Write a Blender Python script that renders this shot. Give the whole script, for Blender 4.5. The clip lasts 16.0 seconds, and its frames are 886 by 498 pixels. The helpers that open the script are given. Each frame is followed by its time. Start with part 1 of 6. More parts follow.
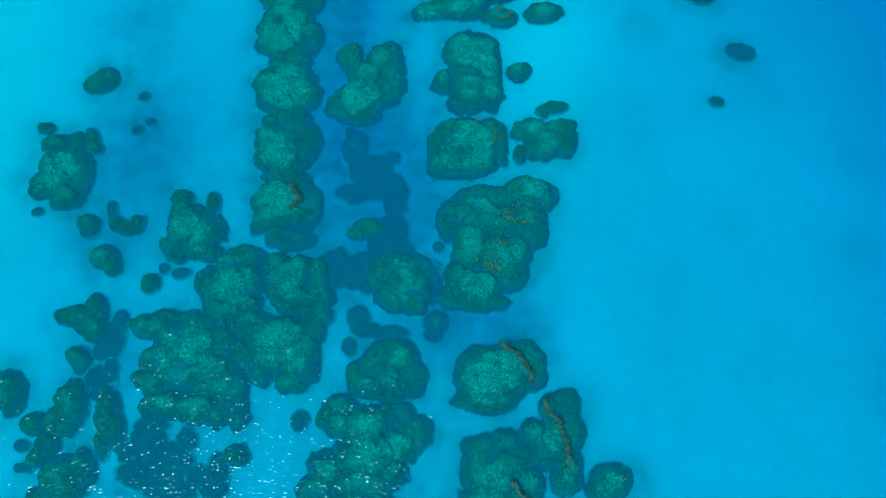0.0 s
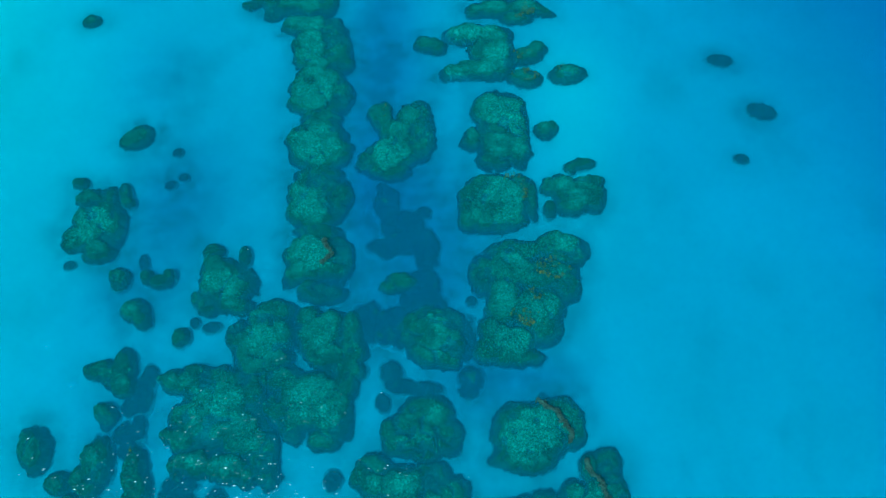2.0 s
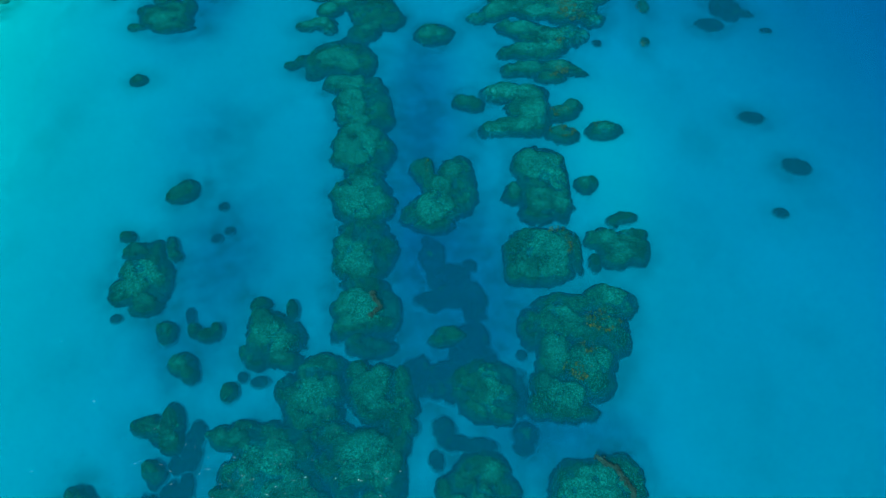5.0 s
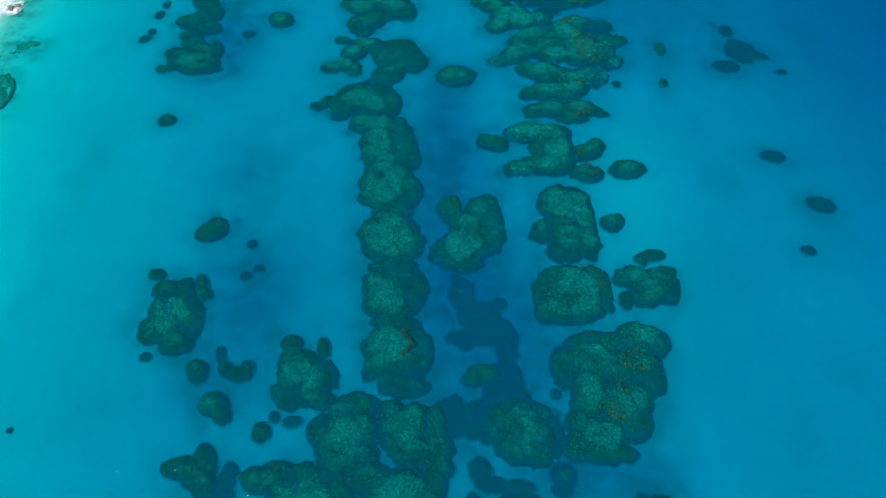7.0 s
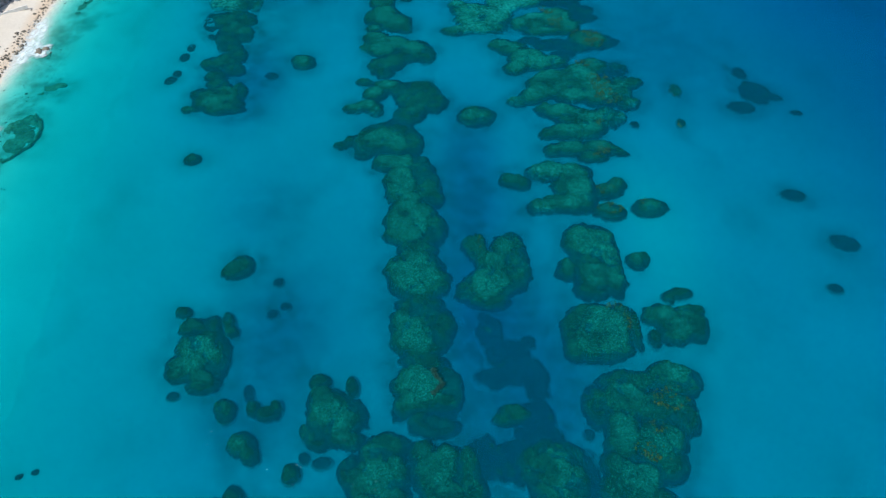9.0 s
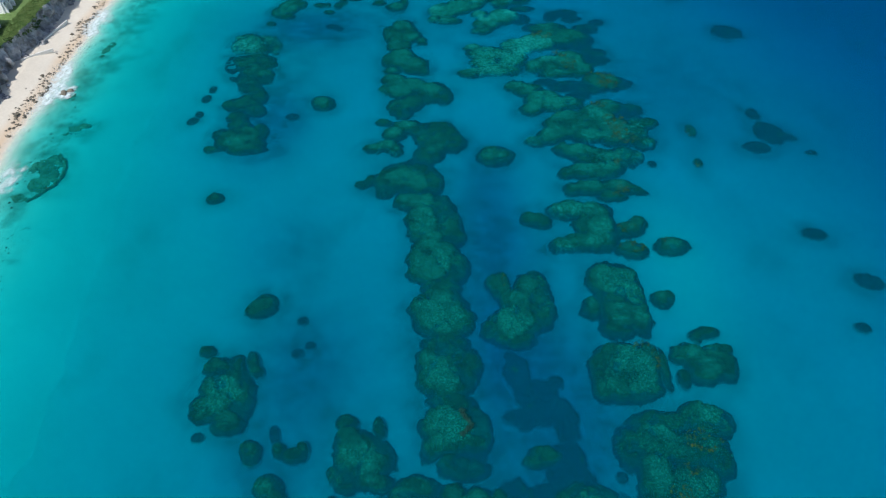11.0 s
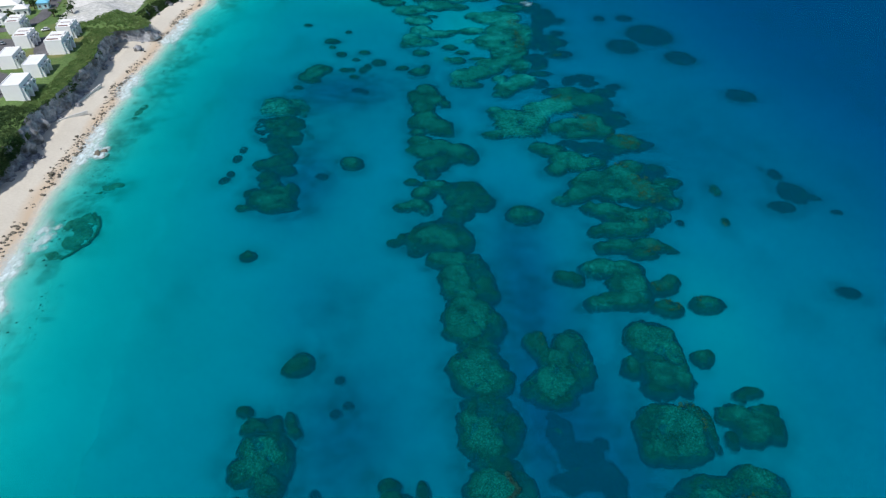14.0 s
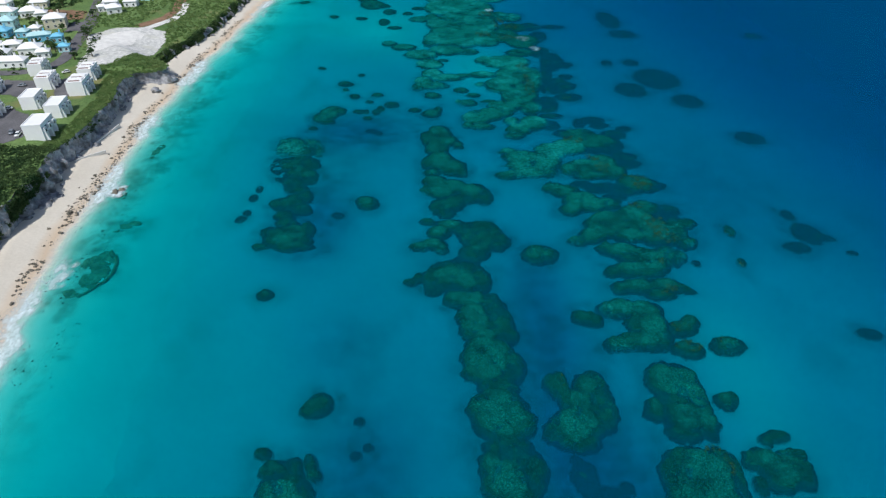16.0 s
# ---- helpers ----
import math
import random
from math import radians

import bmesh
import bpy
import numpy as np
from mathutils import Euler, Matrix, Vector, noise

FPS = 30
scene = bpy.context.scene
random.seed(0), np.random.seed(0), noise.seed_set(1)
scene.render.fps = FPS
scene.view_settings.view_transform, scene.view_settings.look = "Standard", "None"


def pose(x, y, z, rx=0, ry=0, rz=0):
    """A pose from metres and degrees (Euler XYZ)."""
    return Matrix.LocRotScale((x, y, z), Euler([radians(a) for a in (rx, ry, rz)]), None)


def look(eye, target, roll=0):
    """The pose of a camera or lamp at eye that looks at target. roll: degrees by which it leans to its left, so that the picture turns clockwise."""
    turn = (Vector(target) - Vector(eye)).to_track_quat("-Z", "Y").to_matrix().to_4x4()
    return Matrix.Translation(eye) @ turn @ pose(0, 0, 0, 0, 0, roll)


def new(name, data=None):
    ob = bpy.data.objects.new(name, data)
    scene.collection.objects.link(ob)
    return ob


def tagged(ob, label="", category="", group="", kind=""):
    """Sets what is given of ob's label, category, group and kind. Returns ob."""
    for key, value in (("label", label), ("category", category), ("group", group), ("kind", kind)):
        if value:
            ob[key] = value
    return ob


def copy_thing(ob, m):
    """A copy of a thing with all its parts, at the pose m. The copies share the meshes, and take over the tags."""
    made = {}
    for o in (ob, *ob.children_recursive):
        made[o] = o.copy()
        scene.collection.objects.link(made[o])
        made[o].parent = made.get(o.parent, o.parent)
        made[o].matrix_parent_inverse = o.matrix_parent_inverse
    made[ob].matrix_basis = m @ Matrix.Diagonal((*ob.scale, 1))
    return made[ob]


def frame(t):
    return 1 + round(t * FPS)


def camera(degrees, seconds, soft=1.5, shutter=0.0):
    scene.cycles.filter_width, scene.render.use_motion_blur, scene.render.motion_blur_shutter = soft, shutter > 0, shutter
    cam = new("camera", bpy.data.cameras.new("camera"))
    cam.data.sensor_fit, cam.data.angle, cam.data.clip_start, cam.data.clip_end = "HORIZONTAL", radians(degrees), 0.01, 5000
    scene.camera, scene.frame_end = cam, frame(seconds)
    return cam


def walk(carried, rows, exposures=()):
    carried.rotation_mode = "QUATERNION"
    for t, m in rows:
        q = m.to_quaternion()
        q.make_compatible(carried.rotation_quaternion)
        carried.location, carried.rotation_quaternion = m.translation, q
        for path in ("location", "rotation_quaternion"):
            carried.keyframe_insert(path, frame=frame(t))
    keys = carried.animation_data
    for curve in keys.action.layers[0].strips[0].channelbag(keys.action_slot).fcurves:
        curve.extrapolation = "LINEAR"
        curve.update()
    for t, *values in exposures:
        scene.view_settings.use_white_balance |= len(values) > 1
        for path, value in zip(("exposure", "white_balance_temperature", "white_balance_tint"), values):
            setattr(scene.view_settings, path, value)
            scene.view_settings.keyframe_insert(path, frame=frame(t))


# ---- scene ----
# ---------------------------------------------------------------- camera
cam = camera(71.21, 16.0, soft=1.3)
# seconds, x, y, z, yaw, pitch, roll
PATH = [
    (0.0, 28.76, 0.91, 120.06, 0.35, -65.73, -0.20),
    (0.5, 26.96, 0.63, 119.91, 0.32, -64.35, -0.14),
    (1.0, 25.15, 0.42, 119.72, 0.29, -62.95, -0.10),
    (1.5, 23.35, 0.33, 119.60, 0.29, -61.64, -0.07),
    (2.0, 21.55, 0.35, 119.58, 0.29, -60.40, -0.03),
    (2.5, 19.72, 0.30, 119.70, 0.25, -59.45, -0.01),
    (3.0, 17.87, 0.24, 119.70, 0.19, -58.88, -0.00),
    (3.5, 16.10, 0.17, 119.72, 0.17, -58.13, -0.01),
    (4.0, 14.31, 0.09, 119.73, 0.20, -57.23, 0.00),
    (6.5, 5.30, 0.00, 119.67, 0.19, -52.80, 0.07),
    (7.0, 3.49, -0.01, 119.72, 0.14, -51.94, 0.10),
    (7.5, 1.71, -0.02, 119.86, 0.12, -51.08, 0.12),
    (8.0, 0.00, -0.00, 119.94, 0.06, -50.22, 0.14),
    (8.5, -1.56, -0.08, 119.96, 0.08, -49.35, 0.13),
    (9.0, -3.14, -0.11, 119.98, 0.17, -48.45, 0.09),
    (11.5, -10.68, -0.11, 120.15, 0.33, -44.05, -0.02),
    (12.0, -12.31, -0.24, 120.24, 0.35, -43.17, -0.03),
    (12.5, -13.95, -0.28, 120.30, 0.34, -42.27, -0.02),
    (13.0, -15.57, -0.29, 120.29, 0.33, -41.36, 0.02),
    (13.5, -17.23, -0.31, 120.29, 0.31, -40.46, 0.02),
    (14.0, -18.77, -0.30, 120.33, 0.34, -39.56, 0.07),
    (14.5, -20.21, -0.40, 120.37, 0.36, -38.66, 0.06),
    (15.0, -21.48, -0.45, 120.40, 0.40, -37.73, 0.09),
    (15.5, -22.60, -0.41, 120.35, 0.48, -36.82, 0.14),
    (16.0, -23.65, -0.42, 120.37, 0.50, -35.92, 0.19),
]
walk(cam, [(t, pose(x, y, z, 0, 0, yaw) @ pose(0, 0, 0, 90 + pitch) @ pose(0, 0, 0, 0, 0, roll))
           for t, x, y, z, yaw, pitch, roll in PATH],
     exposures=[(0.0, 1.01, 6250, 10), (2.0, 0.81, 6250, 10), (4.0, 0.54, 6360, 10), (7.0, 0.29, 6430, 10),
                (9.0, 0.11, 6470, 10), (12.0, -0.11, 6480, 10), (16.0, -0.28, 6420, 10)])

# ---------------------------------------------------------------- light
SUN_TO = Vector((-0.31, -0.46, 0.80)).normalized()
world = bpy.data.worlds.new("sky")
scene.world = world
world.use_nodes = True
wn = world.node_tree
sky = wn.nodes.new("ShaderNodeTexSky")
sky.sky_type, sky.sun_disc = "NISHITA", False
sky.sun_elevation = math.asin(SUN_TO.z)
sky.sun_rotation = math.atan2(SUN_TO.x, SUN_TO.y)
wn.links.new(sky.outputs[0], wn.nodes["Background"].inputs[0])
wn.nodes["Background"].inputs[1].default_value = 0.122
sun_data = bpy.data.lights.new("sun", "SUN")
sun_data.energy, sun_data.angle, sun_data.color = 4.0, radians(0.53), (1.0, 0.98, 0.945)
sun = new("sun", sun_data)
sun.matrix_world = look(SUN_TO * 400, (0, 0, 0))

# ---------------------------------------------------------------- numeric noise
def hash2(ix, iy, seed):
    h = (ix.astype(np.int64) * 374761393 + iy.astype(np.int64) * 668265263 + seed * 1442695041) & 0xFFFFFFFF
    h = ((h ^ (h >> 13)) * 1274126177) & 0xFFFFFFFF
    return ((h ^ (h >> 16)) & 0xFFFF) / 32767.5 - 1.0


def vnoise(x, y, seed=0):
    """Smooth noise between -1 and 1 with features about one unit across."""
    x, y = np.asarray(x, float), np.asarray(y, float)
    ix, iy = np.floor(x), np.floor(y)
    fx, fy = x - ix, y - iy
    fx, fy = fx * fx * (3 - 2 * fx), fy * fy * (3 - 2 * fy)
    a, b = hash2(ix, iy, seed), hash2(ix + 1, iy, seed)
    c, d = hash2(ix, iy + 1, seed), hash2(ix + 1, iy + 1, seed)
    return (a + (b - a) * fx) * (1 - fy) + (c + (d - c) * fx) * fy


def fbm(x, y, octaves=4, seed=0):
    total, amp = 0.0, 0.5
    for k in range(octaves):
        ca, sa = math.cos(0.6 + 1.1 * k), math.sin(0.6 + 1.1 * k)
        total = total + amp * vnoise((x * ca - y * sa) * 2 ** k + 17 * k, (x * sa + y * ca) * 2 ** k - 31 * k, seed + k)
        amp *= 0.5
    return total


def smooth(v, a, b):
    t = np.clip((np.asarray(v, float) - a) / (b - a), 0, 1)
    return t * t * (3 - 2 * t)


# ---------------------------------------------------------------- mesh helpers
def mesh_of(name, verts, faces, material, shade=True):
    me = bpy.data.meshes.new(name)
    me.from_pydata([tuple(v) for v in verts], [], [tuple(f) for f in faces])
    me.materials.append(material)
    if shade:
        me.shade_smooth()
    me.update()
    return me


def fast_mesh(name, verts, quads, material, shade=True):
    """A mesh from numpy arrays of corners and of faces with equal corner counts."""
    me = bpy.data.meshes.new(name)
    n, k = quads.shape
    me.vertices.add(len(verts))
    me.vertices.foreach_set("co", np.ascontiguousarray(verts, np.float32).ravel())
    me.loops.add(n * k)
    me.loops.foreach_set("vertex_index", np.ascontiguousarray(quads, np.int32).ravel())
    me.polygons.add(n)
    me.polygons.foreach_set("loop_start", np.arange(0, n * k, k, dtype=np.int32))
    me.polygons.foreach_set("loop_total", np.full(n, k, np.int32))
    me.materials.append(material)
    me.update(calc_edges=True)
    if shade:
        me.shade_smooth()
    return me


def grid_quads(rows, cols, keep=None):
    idx = np.arange(rows * cols).reshape(rows, cols)
    q = np.stack([idx[:-1, :-1], idx[:-1, 1:], idx[1:, 1:], idx[1:, :-1]], -1)
    return q[keep] if keep is not None else q.reshape(-1, 4)


def compact(verts, quads):
    used, inv = np.unique(quads, return_inverse=True)
    return verts[used], inv.reshape(quads.shape)


def part(name, data, parent, label="", kind=""):
    ob = new(name, data)
    ob.parent = parent
    return tagged(ob, label=label, kind=kind)


def bm_mesh(name, bm, material, shade=False):
    me = bpy.data.meshes.new(name)
    bm.to_mesh(me)
    bm.free()
    me.materials.append(material)
    if shade:
        me.shade_smooth()
    return me


def add_box(bm, x0, y0, z0, x1, y1, z1, bevel=0.0):
    got = bmesh.ops.create_cube(bm, size=1.0)["verts"]
    for v in got:
        v.co = Vector(((x0 + x1) / 2 + v.co.x * (x1 - x0), (y0 + y1) / 2 + v.co.y * (y1 - y0), (z0 + z1) / 2 + v.co.z * (z1 - z0)))
    if bevel:
        edges = list({e for v in got for e in v.link_edges})
        bmesh.ops.bevel(bm, geom=edges, offset=bevel, segments=1, affect="EDGES")
    return got


def ico(subdiv):
    bm = bmesh.new()
    bmesh.ops.create_icosphere(bm, subdivisions=subdiv, radius=1.0)
    v = np.array([p.co for p in bm.verts])
    f = np.array([[q.index for q in p.verts] for p in bm.faces])
    bm.free()
    return v, f


ICO1, ICO2 = ico(1), ico(2)


def lumps(name, places, sizes, material, base=ICO1, flat=0.7, rough=0.25, rng=None):
    """Many small uneven lumps joined into one mesh."""
    v, f = base
    n = len(places)
    if rng is None:
        rng = np.random.default_rng(5)
    turn = rng.uniform(0, 2 * np.pi, n)
    c, s = np.cos(turn)[:, None], np.sin(turn)[:, None]
    wob = 1 + rng.uniform(-rough, rough, (n, len(v)))
    sx, sy, sz = (sizes[:, None] * rng.uniform(0.7, 1.3, (n, 1)) for _ in range(3))
    px, py, pz = v[:, 0] * wob * sx, v[:, 1] * wob * sy, v[:, 2] * wob * sz * flat
    verts = np.stack([px * c - py * s, px * s + py * c, pz], -1) + np.asarray(places)[:, None, :]
    faces = f[None] + (np.arange(n) * len(v))[:, None, None]
    return fast_mesh(name, verts.reshape(-1, 3), faces.reshape(-1, 3), material)


# ---------------------------------------------------------------- materials
def material(name):
    m = bpy.data.materials.new(name)
    m.use_nodes = True
    nt = m.node_tree
    return m, nt, nt.nodes["Principled BSDF"]


def node(nt, kind, **values):
    n = nt.nodes.new(kind)
    for key, value in values.items():
        n.inputs[key.replace("_", " ")].default_value = value
    return n


def coords(nt):
    return nt.nodes.new("ShaderNodeNewGeometry").outputs["Position"]


def noise_fac(nt, scale, detail=4.0, rough=0.55, stretch=None, at=None):
    n = node(nt, "ShaderNodeTexNoise", Scale=scale, Detail=detail, Roughness=rough)
    src = at or coords(nt)
    if stretch:
        mp = nt.nodes.new("ShaderNodeMapping")
        mp.inputs["Scale"].default_value = stretch
        nt.links.new(src, mp.inputs["Vector"])
        src = mp.outputs["Vector"]
    nt.links.new(src, n.inputs["Vector"])
    return n.outputs["Fac"]


def ramp(nt, fac, stops):
    r = nt.nodes.new("ShaderNodeValToRGB")
    e = r.color_ramp.elements
    while len(e) < len(stops):
        e.new(0.5)
    for el, (pos, col) in zip(e, stops):
        el.position, el.color = pos, (*col, 1) if len(col) == 3 else col
    nt.links.new(fac, r.inputs["Fac"])
    return r.outputs["Color"]


def mix(nt, fac, a, b, mode="MIX"):
    m = nt.nodes.new("ShaderNodeMix")
    m.data_type, m.blend_type = "RGBA", mode
    for key, value in ((0, fac), (6, a), (7, b)):
        if isinstance(value, (int, float)):
            m.inputs[key].default_value = value
        elif isinstance(value, tuple):
            m.inputs[key].default_value = (*value, 1)
        else:
            nt.links.new(value, m.inputs[key])
    return m.outputs[2]


def bump(nt, bsdf, height, strength, distance):
    b = node(nt, "ShaderNodeBump", Strength=strength, Distance=distance)
    nt.links.new(height, b.inputs["Height"])
    nt.links.new(b.outputs["Normal"], bsdf.inputs["Normal"])
    return b


def calc(nt, op, a, b=0.0):
    m = nt.nodes.new("ShaderNodeMath")
    m.operation = op
    for key, value in ((0, a), (1, b)):
        if isinstance(value, (int, float)):
            m.inputs[key].default_value = value
        else:
            nt.links.new(value, m.inputs[key])
    return m.outputs[0]


def two_scale(name, dark, light, big, small, rough=0.9, bump_m=0.05, third=None, thin=0.0):
    """A rough natural surface: blotches at one scale, grain at another."""
    m, nt, b = material(name)
    c = ramp(nt, noise_fac(nt, big, 5), [(0.3, dark), (0.7, light)])
    grain = noise_fac(nt, small, 4, 0.65)
    c = mix(nt, 0.75, c, ramp(nt, grain, [(0.28, (0.35, 0.35, 0.35)), (0.72, (1.0, 1.0, 1.0))]), "MULTIPLY")
    if third:
        c = mix(nt, ramp(nt, noise_fac(nt, third[1], 3), [(0.55, (0, 0, 0)), (0.68, (1, 1, 1))]), c, third[0])
    nt.links.new(c, b.inputs["Base Color"])
    b.inputs["Roughness"].default_value = rough
    b.inputs["Specular IOR Level"].default_value = 0.2
    bump(nt, b, grain, 0.6, bump_m)
    if thin:
        # leaves let part of the sun through
        glow = nt.nodes.new("ShaderNodeBsdfTranslucent")
        nt.links.new(c, glow.inputs["Color"])
        ms = node(nt, "ShaderNodeMixShader", Fac=thin)
        nt.links.new(b.outputs[0], ms.inputs[1])
        nt.links.new(glow.outputs[0], ms.inputs[2])
        nt.links.new(ms.outputs[0], nt.nodes["Material Output"].inputs["Surface"])
    return m


def paint(name, colour, rough=0.7, stain=0.12):
    m, nt, b = material(name)
    n = noise_fac(nt, 0.35, 5, 0.6)
    low = tuple(v * (1 - stain) for v in colour)
    c = ramp(nt, n, [(0.3, low), (0.65, colour)])
    c = mix(nt, 0.5, c, ramp(nt, noise_fac(nt, 3.0, 4, 0.6, (1, 1, 0.25)), [(0.3, (1 - stain,) * 3), (0.7, (1, 1, 1))]), "MULTIPLY")
    nt.links.new(c, b.inputs["Base Color"])
    b.inputs["Roughness"].default_value = rough
    return m


def sand_material():
    """Pale coral sand; weed and rubble darken it in drifts, painted shade round the reefs."""
    m, nt, b = material("coral_sand")
    c = ramp(nt, noise_fac(nt, 0.02, 6, 0.6), [(0.3, (0.64, 0.585, 0.49)), (0.7, (0.77, 0.715, 0.62))])
    c = mix(nt, ramp(nt, noise_fac(nt, 0.045, 5, 0.6, (1.0, 0.6, 1)), [(0.56, (0, 0, 0)), (0.74, (0.5, 0.5, 0.5))]), c, (0.36, 0.36, 0.28))
    c = mix(nt, 0.5, c, ramp(nt, noise_fac(nt, 1.1, 5, 0.7), [(0.3, (0.82, 0.8, 0.78)), (0.62, (1, 1, 1))]), "MULTIPLY")
    # one mask for real weed and for the shade painted round the reefs
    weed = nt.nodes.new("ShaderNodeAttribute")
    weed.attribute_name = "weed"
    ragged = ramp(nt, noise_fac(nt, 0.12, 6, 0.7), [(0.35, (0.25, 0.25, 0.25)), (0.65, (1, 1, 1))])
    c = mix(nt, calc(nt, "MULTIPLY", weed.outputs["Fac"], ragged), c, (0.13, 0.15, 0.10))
    xyz = nt.nodes.new("ShaderNodeSeparateXYZ")
    nt.links.new(coords(nt), xyz.inputs[0])
    wet = calc(nt, "SUBTRACT", 1.0, calc(nt, "MULTIPLY", calc(nt, "ABSOLUTE", calc(nt, "SUBTRACT", xyz.outputs[2], 0.45)), 1.25))
    c = mix(nt, calc(nt, "MULTIPLY", calc(nt, "MAXIMUM", wet, 0.0), 0.95), c, (0.62, 0.48, 0.34))
    nt.links.new(c, b.inputs["Base Color"])
    b.inputs["Roughness"].default_value = 0.95
    b.inputs["Specular IOR Level"].default_value = 0.15
    bump(nt, b, noise_fac(nt, 0.8, 5, 0.6), 0.5, 0.2)
    return m


def reef_material():
    m, nt, b = material("algae_covered_coral")
    big = noise_fac(nt, 0.14, 6, 0.65)
    c = ramp(nt, big, [(0.28, (0.010, 0.021, 0.014)), (0.5, (0.025, 0.050, 0.031)), (0.7, (0.055, 0.105, 0.064))])
    grain = noise_fac(nt, 2.2, 6, 0.75)
    c = mix(nt, 0.9, c, ramp(nt, grain, [(0.34, (0.3, 0.33, 0.33)), (0.5, (0.8, 0.8, 0.79)), (0.67, (1.8, 1.75, 1.6))]), "MULTIPLY")
    vor = node(nt, "ShaderNodeTexVoronoi", Scale=1.7)
    nt.links.new(coords(nt), vor.inputs["Vector"])
    specks = ramp(nt, vor.outputs["Distance"], [(0.12, (1, 1, 1)), (0.34, (0, 0, 0))])
    some = ramp(nt, noise_fac(nt, 0.45, 4, 0.6), [(0.42, (0.05, 0.05, 0.05)), (0.66, (1, 1, 1))])
    c = mix(nt, calc(nt, "MULTIPLY", specks, some), c, (0.17, 0.27, 0.14))
    # reef tops painted lighter than the flanks, as light would leave them
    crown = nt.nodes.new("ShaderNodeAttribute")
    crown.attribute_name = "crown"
    lit_top = calc(nt, "MULTIPLY", crown.outputs["Fac"], ramp(nt, noise_fac(nt, 0.5, 5, 0.7), [(0.36, (0.45, 0.45, 0.45)), (0.6, (1, 1, 1))]))
    c = mix(nt, lit_top, c, mix(nt, 1.0, (0.30, 0.44, 0.31), ramp(nt, grain, [(0.36, (0.2, 0.2, 0.2)), (0.52, (0.7, 0.7, 0.7)), (0.66, (1.5, 1.5, 1.5))]), "MULTIPLY"))
    # sand colour on the coral: real patches, plus the blur of murky water painted in
    sand_haze = nt.nodes.new("ShaderNodeAttribute")
    sand_haze.attribute_name = "sand_haze"
    patchy = calc(nt, "ADD", sand_haze.outputs["Fac"], calc(nt, "MULTIPLY", calc(nt, "SUBTRACT", noise_fac(nt, 0.9, 5, 0.7), 0.5), 1.1))
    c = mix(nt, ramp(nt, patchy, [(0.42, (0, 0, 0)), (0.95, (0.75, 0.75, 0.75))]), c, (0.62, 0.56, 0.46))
    nt.links.new(c, b.inputs["Base Color"])
    b.inputs["Roughness"].default_value = 0.95
    b.inputs["Specular IOR Level"].default_value = 0.1
    bump(nt, b, grain, 1.0, 0.22)
    return m


def water_sheet(name, k, scatter, amount, gloss=False):
    """Clear sea water: what lies under it is tinted by the water over it (attribute depth, in metres)."""
    m, nt, b = material(name)
    nt.nodes.remove(b)
    out = nt.nodes["Material Output"]
    at = nt.nodes.new("ShaderNodeAttribute")
    at.attribute_name = "depth"
    path = at.outputs["Fac"]
    if gloss:
        # the surface's faint light ripples, painted into the water's tint
        ripple_light = calc(nt, "ADD", noise_fac(nt, 0.22, 3, 0.6, (1.0, 1.5, 1)), noise_fac(nt, 0.9, 2, 0.5, (0.8, 1.7, 1)))
        path = calc(nt, "MULTIPLY", path, calc(nt, "ADD", 1.0, calc(nt, "MULTIPLY", calc(nt, "SUBTRACT", ripple_light, 1.0), 0.22)))
    comb = nt.nodes.new("ShaderNodeCombineColor")
    for i in range(3):
        nt.links.new(calc(nt, "EXPONENT", calc(nt, "MULTIPLY", path, -k[i])), comb.inputs[i])
    clear = nt.nodes.new("ShaderNodeBsdfTransparent")
    nt.links.new(comb.outputs[0], clear.inputs["Color"])
    murk = node(nt, "ShaderNodeBsdfDiffuse", Color=(*scatter, 1))
    fac = calc(nt, "SUBTRACT", 1.0, calc(nt, "EXPONENT", calc(nt, "MULTIPLY", at.outputs["Fac"], -amount)))
    ms = nt.nodes.new("ShaderNodeMixShader")
    nt.links.new(fac, ms.inputs[0])
    nt.links.new(clear.outputs[0], ms.inputs[1])
    nt.links.new(murk.outputs[0], ms.inputs[2])
    last = ms
    if gloss:
        shine = node(nt, "ShaderNodeBsdfGlossy", Roughness=0.13, Color=(0.36, 0.85, 1.0, 1))
        swell = noise_fac(nt, 0.35, 1, 0.5, (1.0, 1.6, 1))
        chop = noise_fac(nt, 1.35, 0.0, 0.6, (0.75, 1.9, 1))
        h = calc(nt, "ADD", calc(nt, "MULTIPLY", swell, 0.5), calc(nt, "MULTIPLY", chop, 0.43))
        bp = node(nt, "ShaderNodeBump", Strength=1.0, Distance=0.43)
        nt.links.new(h, bp.inputs["Height"])
        nt.links.new(bp.outputs[0], shine.inputs["Normal"])
        top = nt.nodes.new("ShaderNodeMixShader")
        top.inputs[0].default_value = 0.0028
        nt.links.new(ms.outputs[0], top.inputs[1])
        nt.links.new(shine.outputs[0], top.inputs[2])
        last = top
    nt.links.new(last.outputs[0], out.inputs["Surface"])
    return m


